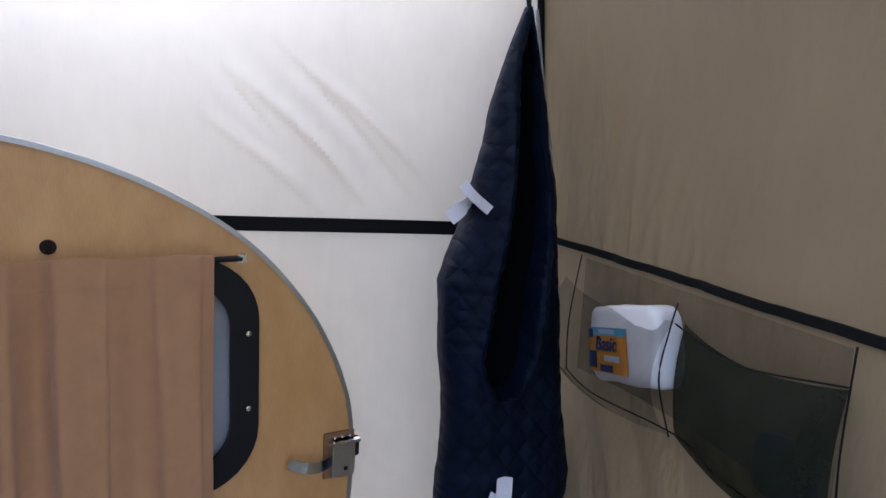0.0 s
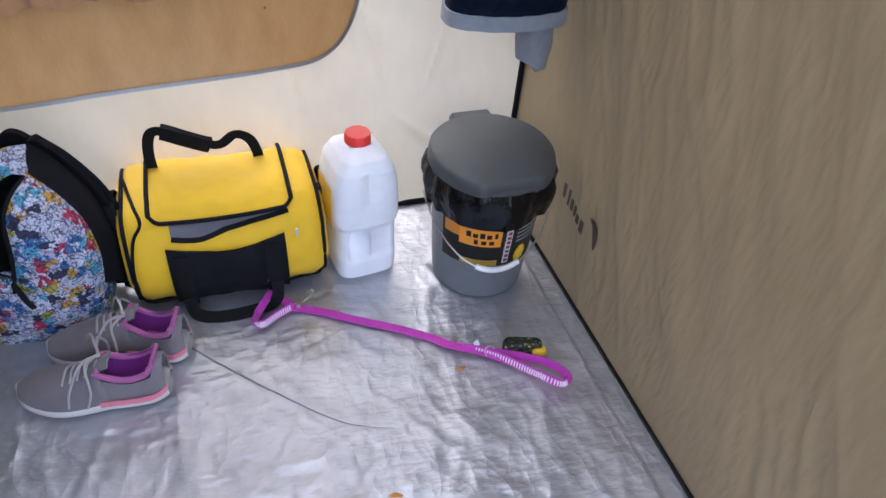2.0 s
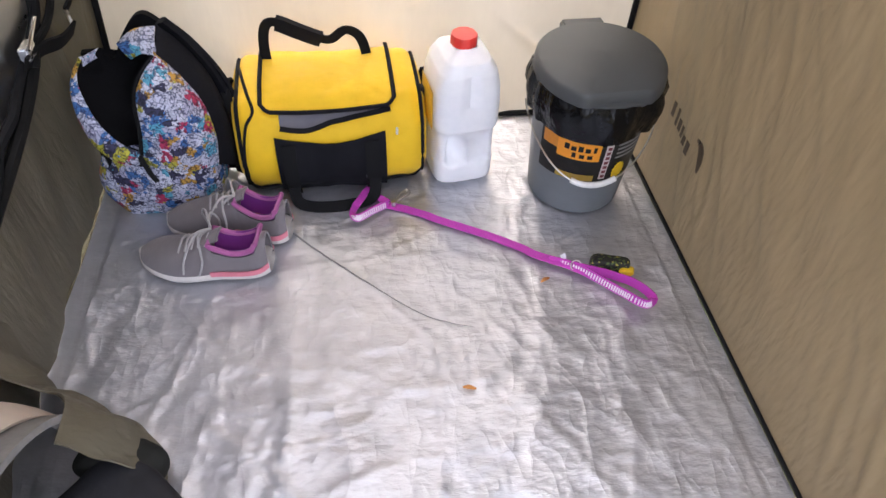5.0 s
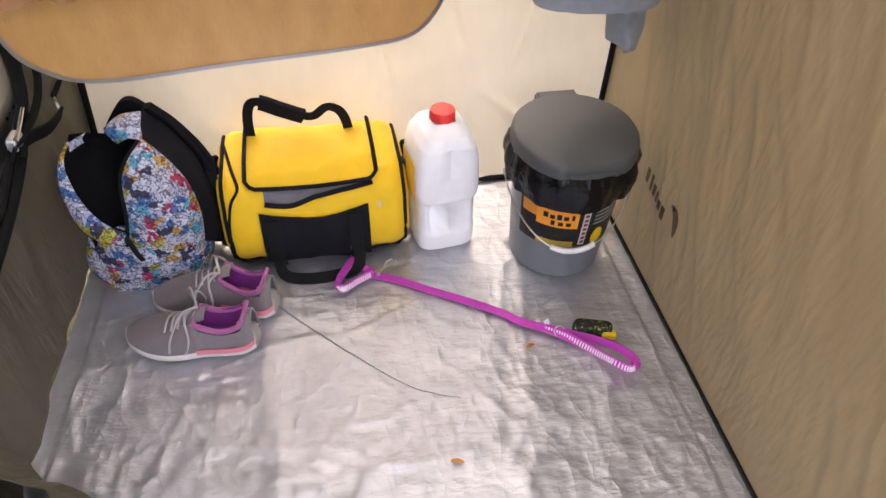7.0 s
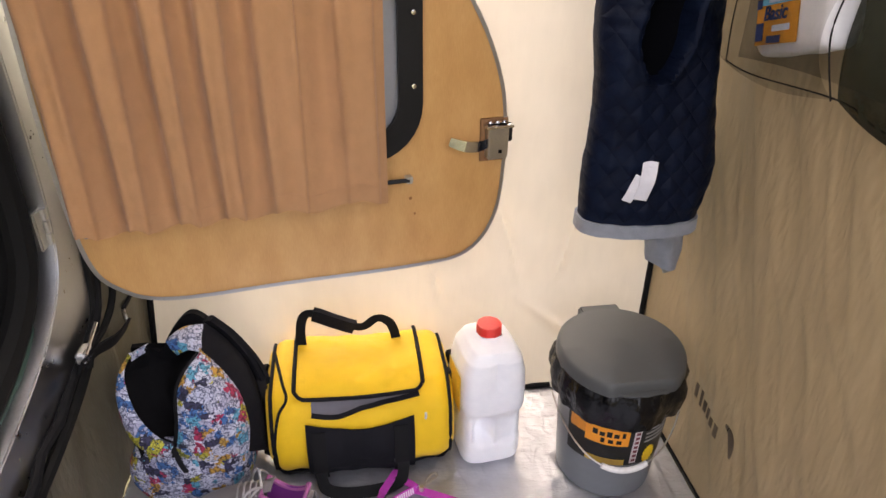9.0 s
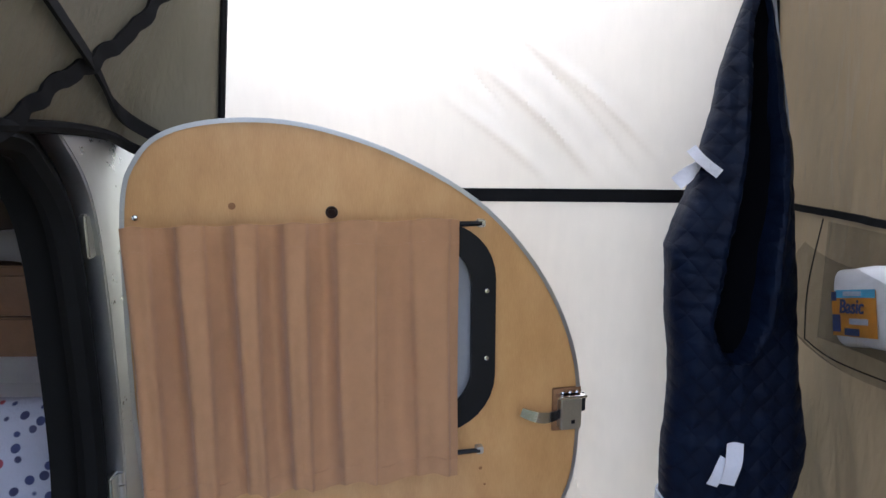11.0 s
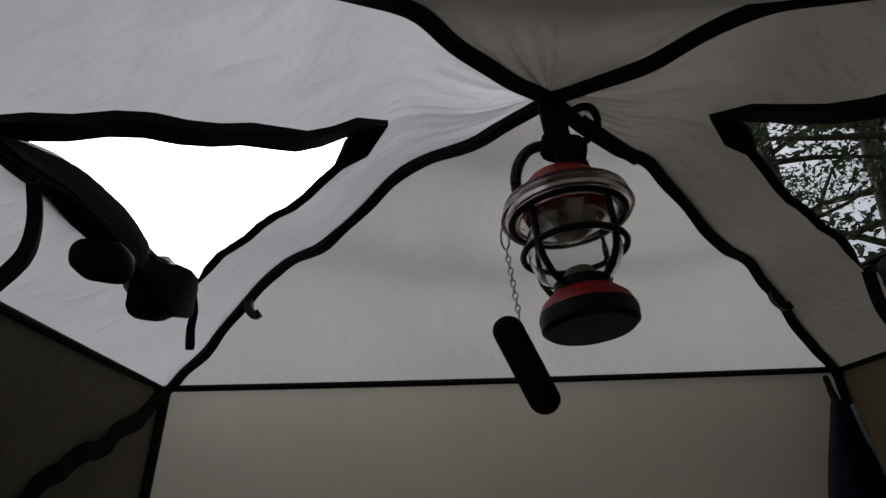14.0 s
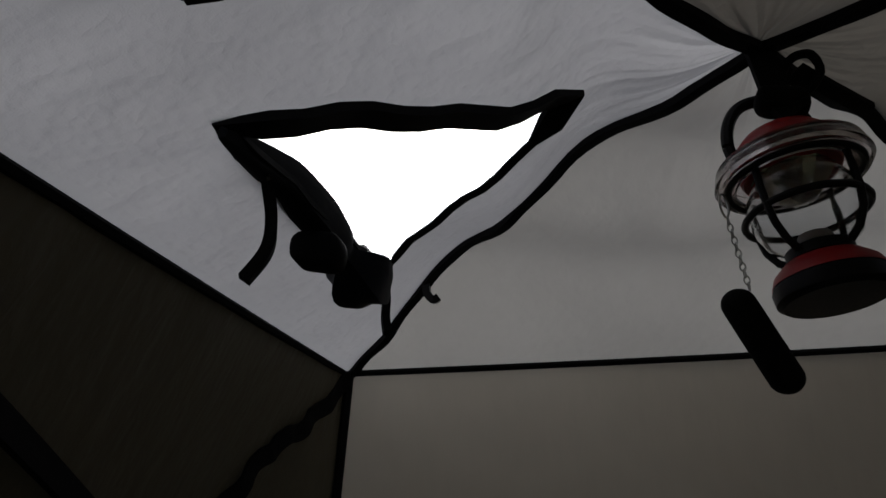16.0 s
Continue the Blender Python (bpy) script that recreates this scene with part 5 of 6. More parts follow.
zip_line = [duf(0.24 + 0.57 * k / 30, 22 + (16 * max(0, k / 30 - 0.25) / 0.75) - 4 * math.sin(math.pi * min(1, k / 30 * 2.2)), 0.006) for k in range(31)]
part("zip", sweep(zip_line, flat_profile(0.012, 0.005), (0, -0.6, 1)), M_BLACKCLOTH, duffel, "black zip")
part("zip_pull", block(0.158, 0.164, -0.160, -0.156, 0.205, 0.228, 0.001), M_STEEL, duffel)
patch("front_pocket", 0.205, 0.775, -38, 7, 0.012, M_BLACKCLOTH, duffel, "black front pocket panel", 40, 40, 0.004, high=lambda u: -7 * math.sin(math.pi * u) + 6)
patch("pocket_mark", 0.66, 0.73, -14, -10.5, 0.017, plain("faint_grey_print", (0.12, 0.12, 0.13), 0.6), duffel, "", 4, 2, 0.0008)
patch("base", 0.03, 0.97, -75, -32, 0.004, M_BLACKCLOTH, duffel, "black base panel", 30, 8, 0.003)
for s in (0.03, 0.975):
    part("end_piping", sweep([duf(s, -35 + 160 * k / 30, 0.004) for k in range(31)], ring_profile(0.005, 6)), M_BLACKCLOTH, duffel, "black piping")
part("side_piping", sweep(spline([duf(0.035, 96, 0.004), duf(0.09, 70, 0.004), duf(0.115, 45, 0.004), duf(0.07, 24, 0.004), duf(0.04, 0, 0.004), duf(0.05, -25, 0.004)], 8), ring_profile(0.004, 6)), M_BLACKCLOTH, duffel)
for s in (0.27, 0.70):
    part("strap", sweep([duf(s, -45 + 52 * k / 14, 0.018) for k in range(15)], flat_profile(0.036, 0.003), lambda t: (0, -math.cos(radians(-45 + 52 * t)), math.sin(radians(-45 + 52 * t)))), M_WEB, duffel, "black webbing strap")
part("front_handle", sweep(spline([(-0.112, -0.155, 0.06), (-0.105, -0.180, 0.018), (-0.06, -0.196, 0.008), (0.02, -0.198, 0.008), (0.085, -0.186, 0.014), (0.10, -0.172, 0.05), (0.100, -0.158, 0.10)], 8), flat_profile(0.030, 0.005), (0, -0.5, 1)), M_WEB, duffel, "black webbing handle lying forward")
STRAP = spline([(-0.150, 0.085, 0.250), (-0.152, 0.082, 0.330), (-0.140, 0.075, 0.388), (-0.114, 0.072, 0.400), (-0.06, 0.070, 0.374), (-0.01, 0.070, 0.350), (0.02, 0.072, 0.344), (0.055, 0.075, 0.366), (0.085, 0.080, 0.352), (0.102, 0.084, 0.318), (0.114, 0.088, 0.250)], 8)
part("carry_strap", sweep(STRAP, flat_profile(0.026, 0.004), (0, 1, 0.2)), M_WEB, duffel, "black carrying strap standing up")
part("strap_pad", sweep([p + Vector((0, -0.003, 0)) for p in STRAP[24:42]], [(-0.020, -0.008), (0.020, -0.008), (0.021, 0.0), (0.020, 0.008), (-0.020, 0.008)], (0, 1, 0.2)), M_BLACKCLOTH, duffel, "padded black grip")
for x in (-0.238, 0.243):
    part("end_handle", sweep(spline([(x, -0.05, 0.20), (x * 1.06, -0.03, 0.27), (x * 1.06, 0.03, 0.27), (x, 0.05, 0.20)], 6), flat_profile(0.005, 0.022), (1, 0, 0.2)), M_WEB, duffel)
part("end_buckle", block(0.236, 0.256, -0.055, -0.025, 0.235, 0.265, 0.004), M_BLACK, duffel)

# ---- backpack ----
pack = thing("backpack", "open backpack with bright comic print and black straps", "backpack", pose(-0.480, 1.735, 0.004))
M_PRINT, M_INSIDE = print_cloth(), plain("black_bag_lining", (0.006, 0.006, 0.007), 0.85)


def on(line, t):
    """A point of a spline's line at t from 0 to 1."""
    k = t * (len(line) - 1)
    i = min(len(line) - 2, int(k))
    return line[i].lerp(line[i + 1], k - i)


def local(*pts):
    return spline([(x + 0.48, y - 1.735, z) for x, y, z in pts], 8)


PANEL_L = local((-0.505, 1.655, 0.16), (-0.480, 1.648, 0.25), (-0.474, 1.672, 0.33), (-0.457, 1.708, 0.365), (-0.430, 1.742, 0.388))
PANEL_R = local((-0.345, 1.690, 0.12), (-0.336, 1.700, 0.20), (-0.350, 1.718, 0.28), (-0.388, 1.736, 0.342), (-0.426, 1.744, 0.389))
RIM = local((-0.495, 1.648, 0.200), (-0.535, 1.656, 0.226), (-0.578, 1.688, 0.268), (-0.604, 1.735, 0.330), (-0.594, 1.778, 0.362), (-0.565, 1.815, 0.368))
SPINE = local((-0.322, 1.765, 0.05), (-0.316, 1.780, 0.18), (-0.338, 1.800, 0.29), (-0.385, 1.812, 0.372), (-0.425, 1.805, 0.424))


def pack_low(u, v):
    a, z = 2 * math.pi * u, 0.215 * v
    q = lambda w: math.copysign(abs(w) ** 0.6, w)
    k = 0.88 + 0.15 * math.sin(math.pi * min(1, v * 1.1)) - 0.04 * v
    p = Vector((-0.004 + 0.142 * k * q(math.cos(a)), 0.088 * k * q(math.sin(a)), z))
    p += Vector((noise.noise((p.x * 14, p.y * 14, z * 14)), noise.noise((p.x * 14 + 9, p.y * 14, z * 14)), 0)) * 0.010
    p.z -= 0.030 * max(0.0, -math.cos(a)) * v
    return p


low = surf(pack_low, 72, 18, True)
bmesh.ops.contextual_create(low, geom=[e for e in low.edges if all(v.co.z < 0.001 for v in e.verts)])
part("lower_pocket", low, M_PRINT, pack, "bulging printed lower pocket")


def pack_front(u, v):
    """The front panel, bulging, standing up to a point."""
    p = on(PANEL_L, v).lerp(on(PANEL_R, v), u)
    out = 0.034 * math.sin(math.pi * u) ** 0.7 * math.sin(math.pi * (0.25 + 0.75 * v)) ** 0.6
    return p + Vector((0.3, -1, 0.25)) * (out + 0.010 * noise.noise((p.x * 16, p.z * 16, 2.0)) * math.sin(math.pi * u))


part("front_panel", thicken(surf(pack_front, 28, 34), 0.005), M_PRINT, pack, "printed front panel standing open")
part("front_binding", sweep([p + Vector((-0.002, -0.003, 0.0)) for p in PANEL_L], ring_profile(0.0045, 6)), M_WEB, pack, "black zip edge")
part("side_gusset", thicken(surf(lambda u, v: on(PANEL_R, v).lerp(on(SPINE, v), u) + Vector((0.020 * math.sin(math.pi * u) * (1 - v), 0, 0)), 10, 28), 0.005), M_BLACKCLOTH, pack, "black side cloth")
part("side_rim", thicken(surf(lambda u, v: on(RIM, u) + Vector((-0.012, -0.020, -0.034)) * v * (0.55 + 0.6 * math.sin(math.pi * min(1.0, u * 1.2))) + Vector((-0.5, -0.8, 0.2)) * 0.008 * math.sin(math.pi * v), 36, 6), 0.006), M_PRINT, pack, "printed rim of the open side")
part("side_pocket", thicken(surf(lambda u, v: (on(RIM, 0.25 + 0.75 * u) + Vector((-0.006, -0.010, -0.022))).lerp(Vector((-0.118 - 0.022 * math.sin(math.pi * u), -0.060 + 0.14 * u, 0.12)), v), 20, 10), 0.004), M_INSIDE, pack, "black side pocket")
part("lining", surf(lambda u, v: on(RIM, u).lerp(on(PANEL_L, 0.15 + 0.85 * u), v) + Vector((0.0, 0.085, -0.055)) * math.sin(math.pi * v) ** 0.7, 28, 16), M_INSIDE, pack, "black inside of the open main pocket")


def pack_back(u, v):
    x = -0.125 + 0.275 * u
    high = 0.350 - 0.030 * math.exp(-(((u - 0.24) / 0.07) ** 2)) + 0.085 * math.exp(-(((u - 0.56) / 0.22) ** 2)) - 0.12 * max(0.0, u - 0.75) / 0.25
    return (x - 0.008 * v, 0.085 + 0.020 * v + 0.010 * math.sin(math.pi * u), 0.012 + (high - 0.012) * v)


part("back_panel", thicken(surf(pack_back, 32, 24), 0.020), M_INSIDE, pack, "padded black back panel")
FLAP_A, FLAP_B = local((-0.514, 1.785, 0.394), (-0.475, 1.800, 0.418), (-0.428, 1.800, 0.424)), local((-0.486, 1.760, 0.368), (-0.455, 1.752, 0.386), (-0.426, 1.742, 0.380))
part("top_print", thicken(surf(lambda u, v: on(FLAP_A, u).lerp(on(FLAP_B, u), v) + Vector((0, -0.012, 0.010)) * math.sin(math.pi * v), 14, 8), 0.008), M_PRINT, pack, "printed top piece")
for dx in (0.0, 0.020):
    part("shoulder_strap", sweep([p + Vector((0.006 + dx * (1 - k / (len(SPINE) - 1)), 0.012 + dx * 0.4, -0.03 * (1 - k / (len(SPINE) - 1)))) for k, p in enumerate(SPINE)], [(-0.005, -0.015), (0.005, -0.015), (0.007, 0.0), (0.005, 0.015), (-0.005, 0.015)], (1, -0.6, 0.3)), M_BLACKCLOTH, pack, "padded black shoulder strap")
part("zip", sweep(spline([(-0.022, -0.088, 0.205), (-0.012, -0.098, 0.175), (-0.004, -0.102, 0.145), (0.002, -0.100, 0.125)], 6), flat_profile(0.010, 0.005), (0, -1, 0.2)), M_BLACK, pack, "black zip end")

# ---- running shoes ----
M_SHOE = woven("grey_knit_shoe", (0.185, 0.165, 0.172), 0.85, 0.0015, 0.12, 0.2, 0.03)
M_SOLE = plain("white_rubber_sole", (0.62, 0.58, 0.55), 0.6, vary=0.08)
M_PINK = plain("pink_rubber", (0.66, 0.20, 0.26), 0.55, vary=0.08)
M_PURPLE = woven("purple_lining", (0.15, 0.016, 0.17), 0.8)
M_COLLAR = woven("pink_collar_knit", (0.36, 0.10, 0.27), 0.8)
M_LACE = woven("grey_laces", (0.38, 0.36, 0.36), 0.8)


def half_width(t):
    """Half the shoe's width along it, heel 0 to toe 1."""
    return 0.036 * (max(0.0, 1 - ((t - 0.10) / 0.12) ** 2) ** 0.5 if t < 0.10 else 1.0) * (1 - 0.10 * math.exp(-(((t - 0.38) / 0.12) ** 2))) * (1.0 + 0.28 * math.exp(-(((t - 0.70) / 0.20) ** 2))) * (1.0 if t < 0.80 else max(0.0, 1 - ((t - 0.80) / 0.20) ** 2.4) ** 0.5)


def centre(t):
    return 0.012 * math.sin(math.pi * t) ** 2


def top_line(t):
    """Height of the upper along the shoe."""
    if t < 0.42:
        return 0.078 - 0.020 * math.sin(math.pi * t / 0.42) ** 1.2 + (0.006 if t < 0.08 else 0)
    return 0.030 + 0.048 * (1 - (t - 0.42) / 0.58) ** 0.9


def shoe(at, mirror):
    root = thing("running_shoe", "grey knitted running shoe with pink sole and grey laces", "shoe", at, "pair of running shoes")
    root.matrix_world = at @ Matrix.Diagonal((1.0, 1.2, 1.42, 1))
    L, m = 0.300, -1 if mirror else 1

    def upper(u, v):
        t = u
        w, top = half_width(t) * 0.97, top_line(t)
        open_ = 1.0 if 0.06 < t < 0.40 else 0.0
        a = math.pi * v
        if open_:
            # two walls round the ankle
            side = -1 if v < 0.5 else 1
            k = abs(v - 0.5) * 2
            z = 0.020 + (top - 0.020) * (1 - k)
            y = side * w * (1 - 0.22 * (1 - k)) if k > 0.02 else 0.0
            y = side * w * (0.72 + 0.28 * k)
            return (t * L, m * (centre(t) + y), z)
        y = -w * math.cos(a)
        z = 0.020 + (top - 0.020) * math.sin(a) ** 0.75
        return (t * L, m * (centre(t) + y), z)

    part("upper", thicken(surf(lambda u, v: upper(0.006 + 0.988 * u, v), 60, 20, skip=lambda u, v: 0.07 < u < 0.40 and 0.42 < v < 0.58), 0.003), M_SHOE, root, "grey knitted upper")

    def sole(u, v):
        t = 0.002 + 0.996 * u
        a = 2 * math.pi * v
        w = half_width(t) * 1.04
        z = 0.013 + 0.013 * math.sin(a) + 0.006 * max(0.0, t - 0.75) * 4 + 0.008 * max(0.0, 0.15 - t) * 5
        return (t * L, m * (centre(t) + w * math.copysign(abs(math.cos(a)) ** 0.5, math.cos(a))), z)

    part("sole", surf(lambda u, v: sole(v, u), 24, 50, True), M_SOLE, root, "white rubber sole")
    stripe = part("sole_stripe", thicken(surf(lambda u, v: Vector(sole(0.0 + 0.42 * u, 0.5 if mirror else 0.5)) + Vector((0, 0, 0.004 + 0.010 * v)) + Vector((0, m * -0.0015, 0)), 24, 2), 0.002), M_PINK, root, "pink heel stripe")
    part("heel_stripe", thicken(surf(lambda u, v: Vector(sole(0.0 + 0.42 * u, 0.0)) + Vector((0, m * 0.0015, 0.004 + 0.010 * v)), 24, 2), 0.002), M_PINK, root)
    collar = []
    for k in range(25):
        t = 0.40 - 0.335 * k / 24
        collar.append((t * L, m * (centre(t) - half_width(t) * 0.73), top_line(t) + 0.001))
    for k in range(25):
        t = 0.065 + 0.335 * k / 24
        collar.append((t * L, m * (centre(t) + half_width(t) * 0.73), top_line(t) + 0.001))
    part("collar", sweep(collar, ring_profile(0.0050, 8), (0, 0, 1), True), M_COLLAR, root, "pink padded collar")
    part("lining", surf(lambda u, v: (L * (0.07 + 0.34 * u), m * (centre(0.07 + 0.34 * u) + half_width(0.07 + 0.34 * u) * 0.68 * (2 * v - 1)), 0.030 + 0.036 * (2 * v - 1) ** 2 + 0.012 * abs(2 * u - 1) ** 3), 14, 10), M_PURPLE, root, "purple lining")
    part("insole_print", surf(lambda u, v: (L * (0.14 + 0.16 * u), m * (centre(0.2) + 0.014 * (2 * v - 1)), 0.0335 + 0.003 * (2 * v - 1) ** 2), 4, 4), plain("orange_insole", (0.40, 0.06, 0.05), 0.7) if "orange_insole" not in bpy.data.materials else bpy.data.materials["orange_insole"], root)
    part("tongue", thicken(surf(lambda u, v: (L * (0.33 + 0.18 * u), m * (centre(0.4) + 0.018 * (2 * v - 1)), 0.092 - 0.020 * u - 0.006 * (2 * v - 1) ** 2), 8, 6), 0.004), M_SHOE, root)
    for k in range(5):
        t = 0.40 + 0.050 * k
        z, w = top_line(t) + 0.004, half_width(t) * 0.55
        part("lace", sweep(spline([(t * L, m * (centre(t) - w), z - 0.010), ((t + 0.012) * L, m * centre(t), z + 0.002), ((t + 0.03) * L, m * (centre(t) + w), z - 0.010)], 5), ring_profile(0.0024, 6)), M_LACE, root)
    loops = ([(0.40, 0.0, 0.085), (0.46, -0.03, 0.100), (0.54, -0.055, 0.070), (0.52, -0.062, 0.035)], [(0.40, 0.0, 0.085), (0.47, 0.03, 0.098), (0.56, 0.052, 0.062), (0.60, 0.056, 0.030)], [(0.41, 0.0, 0.086), (0.44, -0.035, 0.090), (0.42, -0.052, 0.060), (0.46, -0.060, 0.020)], [(0.41, 0.0, 0.086), (0.45, 0.030, 0.095), (0.43, 0.055, 0.060), (0.48, 0.058, 0.030)])
    for line in loops:
        part("lace", sweep(spline([(t * L, m * y, z) for t, y, z in line], 6), ring_profile(0.0024, 6)), M_LACE, root)
    return root


shoe(pose(-0.222, 1.452, 0.006, 0, 0, 171), False)
shoe(pose(-0.182, 1.548, 0.006, 0, 0, 168), True)

# ---- dog lead ----
lead = thing("dog_lead", "purple webbing dog lead with white reflective ends on the tarp", "dog lead", pose(0.3, 1.45, 0.0))
M_LEAD = woven("purple_webbing", (0.50, 0.050, 0.42), 0.6, 0.0012, 0.12, 0.1, 0.03)
M_REFLECT = plain("white_reflective_tape", (0.78, 0.70, 0.76), 0.35, vary=0.06)


def ground_line(pts, lift=0.009):
    return [Vector((x - 0.3, y - 1.45, max(0.006, tarp_height(x, y) - 0.004) + lift + (z if z else 0))) for x, y, z in spline(pts, 8)]


main = ground_line([(0.055, 1.632, 0), (0.11, 1.607, 0), (0.19, 1.560, 0), (0.283, 1.508, 0), (0.36, 1.458, 0), (0.395, 1.425, 0.004), (0.478, 1.371, 0.012), (0.551, 1.294, 0.016), (0.600, 1.247, 0.018), (0.622, 1.262, 0.018), (0.605, 1.300, 0.016), (0.560, 1.335, 0.014), (0.49, 1.372, 0.010), (0.42, 1.408, 0.006)], 0.004)
tilt = lambda t: (0, 0, 1) if t < 0.42 else Vector((0, 0, 1)).lerp(Vector((-0.35, -1.0, 0.25)), min(1.0, (t - 0.42) / 0.08))
part("webbing", sweep(main, flat_profile(0.022, 0.003), tilt), M_LEAD, lead, "purple webbing")
hook_loop = ground_line([(0.055, 1.635, 0.006), (0.020, 1.668, 0.008), (0.014, 1.690, 0.012), (-0.020, 1.640, 0.010), (-0.036, 1.600, 0.012), (-0.022, 1.580, 0.014), (0.015, 1.605, 0.012), (0.055, 1.632, 0.006)], 0.004)
part("end_loop", sweep(hook_loop, flat_profile(0.020, 0.003), lambda t: (0, 0, 1) if t < 0.5 else (0.4, -1.0, 0.4)), M_LEAD, lead, "purple webbing loop")


def ladder(path, first, last, up, step=0.0065):
    """Small white bars of reflective stitching along a stretch of webbing."""
    a, b = int(first * (len(path) - 1)), int(last * (len(path) - 1))
    total, out = 0.0, bmesh.new()
    for p, q in zip(path[a:b], path[a + 1 : b + 1]):
        d = (q - p).length
        n = max(1, round(d / step))
        for k in range(n):
            c = p.lerp(q, (k + 0.5) / n)
            t = (q - p).normalized()
            o = Vector(up).normalized() * 0.0028
            sweep([c + o - t * step * 0.28, c + o + t * step * 0.28], flat_profile(0.014, 0.0012), up, bm=out)
    return out


part("reflective_tape", ladder(hook_loop, 0.62, 0.98, (0.4, -1.0, 0.4)), M_REFLECT, lead, "white reflective ladder stitching")
part("reflective_tape", ladder(main, 0.44, 0.66, (-0.35, -1.0, 0.25)), M_REFLECT, lead, "white reflective ladder stitching")
clip = part("clip", sweep(spline([(-0.225, 0.185, 0.018), (-0.205, 0.200, 0.020), (-0.190, 0.213, 0.020), (-0.195, 0.222, 0.022), (-0.212, 0.210, 0.022), (-0.222, 0.190, 0.020)], 6), ring_profile(0.0032, 8)), M_STEEL, lead, "brass-grey snap hook")
part("swivel", lathe([(0, 0), (0.006, 0.0), (0.007, 0.006), (0.005, 0.014), (0, 0.014)], 14, at=(-0.232, 0.178, 0.012)), M_STEEL, clip)
part("ring", sweep([(0.175 + 0.012 * math.cos(a), -0.075 + 0.006 * math.sin(a), 0.026 + 0.012 * math.sin(a)) for a in [2 * math.pi * k / 20 for k in range(20)]], ring_profile(0.0018, 6), (0, 1, 0), True), M_STEEL, lead, "small steel ring")
part("care_label", tag_strip([(0.150, -0.058, 0.012), (0.152, -0.050, 0.026), (0.149, -0.044, 0.034)], 0.014, (1, 0.4, 0)), M_LABEL, lead, "small white label")
bag_holder = thing("bag_dispenser", "small black patterned waste bag pouch with yellow bag end", "pouch", pose(0.556, 1.372, 0.010, 0, 0, -18))
part("pouch", cushion(0.082, 0.036, 0.034, 14), speckled(), bag_holder)
part("bag_end", cushion(0.030, 0.024, 0.022, 8), plain("yellow_bag_film", (0.80, 0.52, 0.02), 0.4), bag_holder, "yellow plastic bag end").location = (0.040, -0.014, 0.004)

# fallen leaf scraps on the tarp
for x, y, r in ((0.400, 1.356, 30), (0.181, 1.091, -10)):
    leaf = thing("leaf", "small dry orange leaf scrap lying on the tarp", "leaf", pose(x, y, tarp_height(x, y) - 0.002, 0, 0, r), "dry leaf scraps")
    part("blade", thicken(surf(lambda u, v: (0.028 * (u - 0.5), 0.010 * (v - 0.5) * math.sin(math.pi * (0.1 + 0.8 * u)), 0.001 + 0.003 * math.sin(4 * u)), 8, 4), 0.0006), plain("dry_leaf", (0.50, 0.22, 0.06), 0.8, vary=0.3, grain=0.005) if "dry_leaf" not in bpy.data.materials else bpy.data.materials["dry_leaf"], leaf)
# a long crease of the tarp: its shade is a thin grey tube laid on
crease = part("trim", sweep([Vector((x, y, tarp_height(x, y) - 0.0045)) for x, y, _ in spline([(-0.20, 1.575, 0), (-0.094, 1.467, 0), (0.019, 1.360, 0), (0.125, 1.276, 0), (0.215, 1.240, 0)], 10)], ring_profile(0.0021, 6), scale=lambda t: 1.25 - 0.9 * t), plain("grey_crease_shade", (0.20, 0.20, 0.215), 0.6))
tagged(crease, "thin grey tube as the shade of a tarp crease", "cord", kind="structure")

# bunched tent skirt beside the wheel, and a dark bag on it
SKIRT_TOP = spline([(-0.705, 1.36, 0.30), (-0.700, 1.20, 0.30), (-0.650, 1.090, 0.24), (-0.575, 1.070, 0.17), (-0.515, 1.035, 0.19), (-0.495, 0.940, 0.22)], 12)
SKIRT_LOW = spline([(-0.690, 1.36, 0.012), (-0.66, 1.21, 0.014), (-0.57, 1.115, 0.014), (-0.475, 1.070, 0.014), (-0.405, 1.020, 0.014), (-0.385, 0.94, 0.014)], 12)


def skirt_at(u, v):
    """Slack cloth from the wheel's fender down to the tarp."""
    k = round(u * (len(SKIRT_TOP) - 1))
    p = SKIRT_TOP[k].lerp(SKIRT_LOW[k], v)
    belly = math.sin(math.pi * v)
    fold = 0.020 * noise.noise((u * 9 + v * 2, v * 1.2, 2.0)) + 0.010 * abs(noise.noise((u * 24 + v * 5, v * 2, 6.0)))
    return p + Vector((0.6, 0.6, 0.5)) * belly * (fold + 0.012)


skirt = part("tent_skirt", thicken(surf(skirt_at, 60, 30), 0.003), M_SKIRT)
tagged(skirt, "slack olive tent skirt hanging over the fender onto the tarp", "tent skirt", kind="structure")
bundle = thing("dark_roll", "small dark rolled cloth lying on the tarp edge", "cloth", pose(-0.455, 0.985, 0.010, 0, 0, -28))
part("cloth", cushion(0.15, 0.09, 0.075, 16), woven("charcoal_roll", (0.022, 0.022, 0.020)), bundle)
dark_bag = thing("dark_bag", "black cloth bag with yellow print lying beside the tarp", "bag", pose(-0.40, 0.84, 0.0, 0, 8, -40))
part("cloth", cushion(0.34, 0.18, 0.09, 18), woven("charcoal_cloth", (0.025, 0.025, 0.028)), dark_bag)
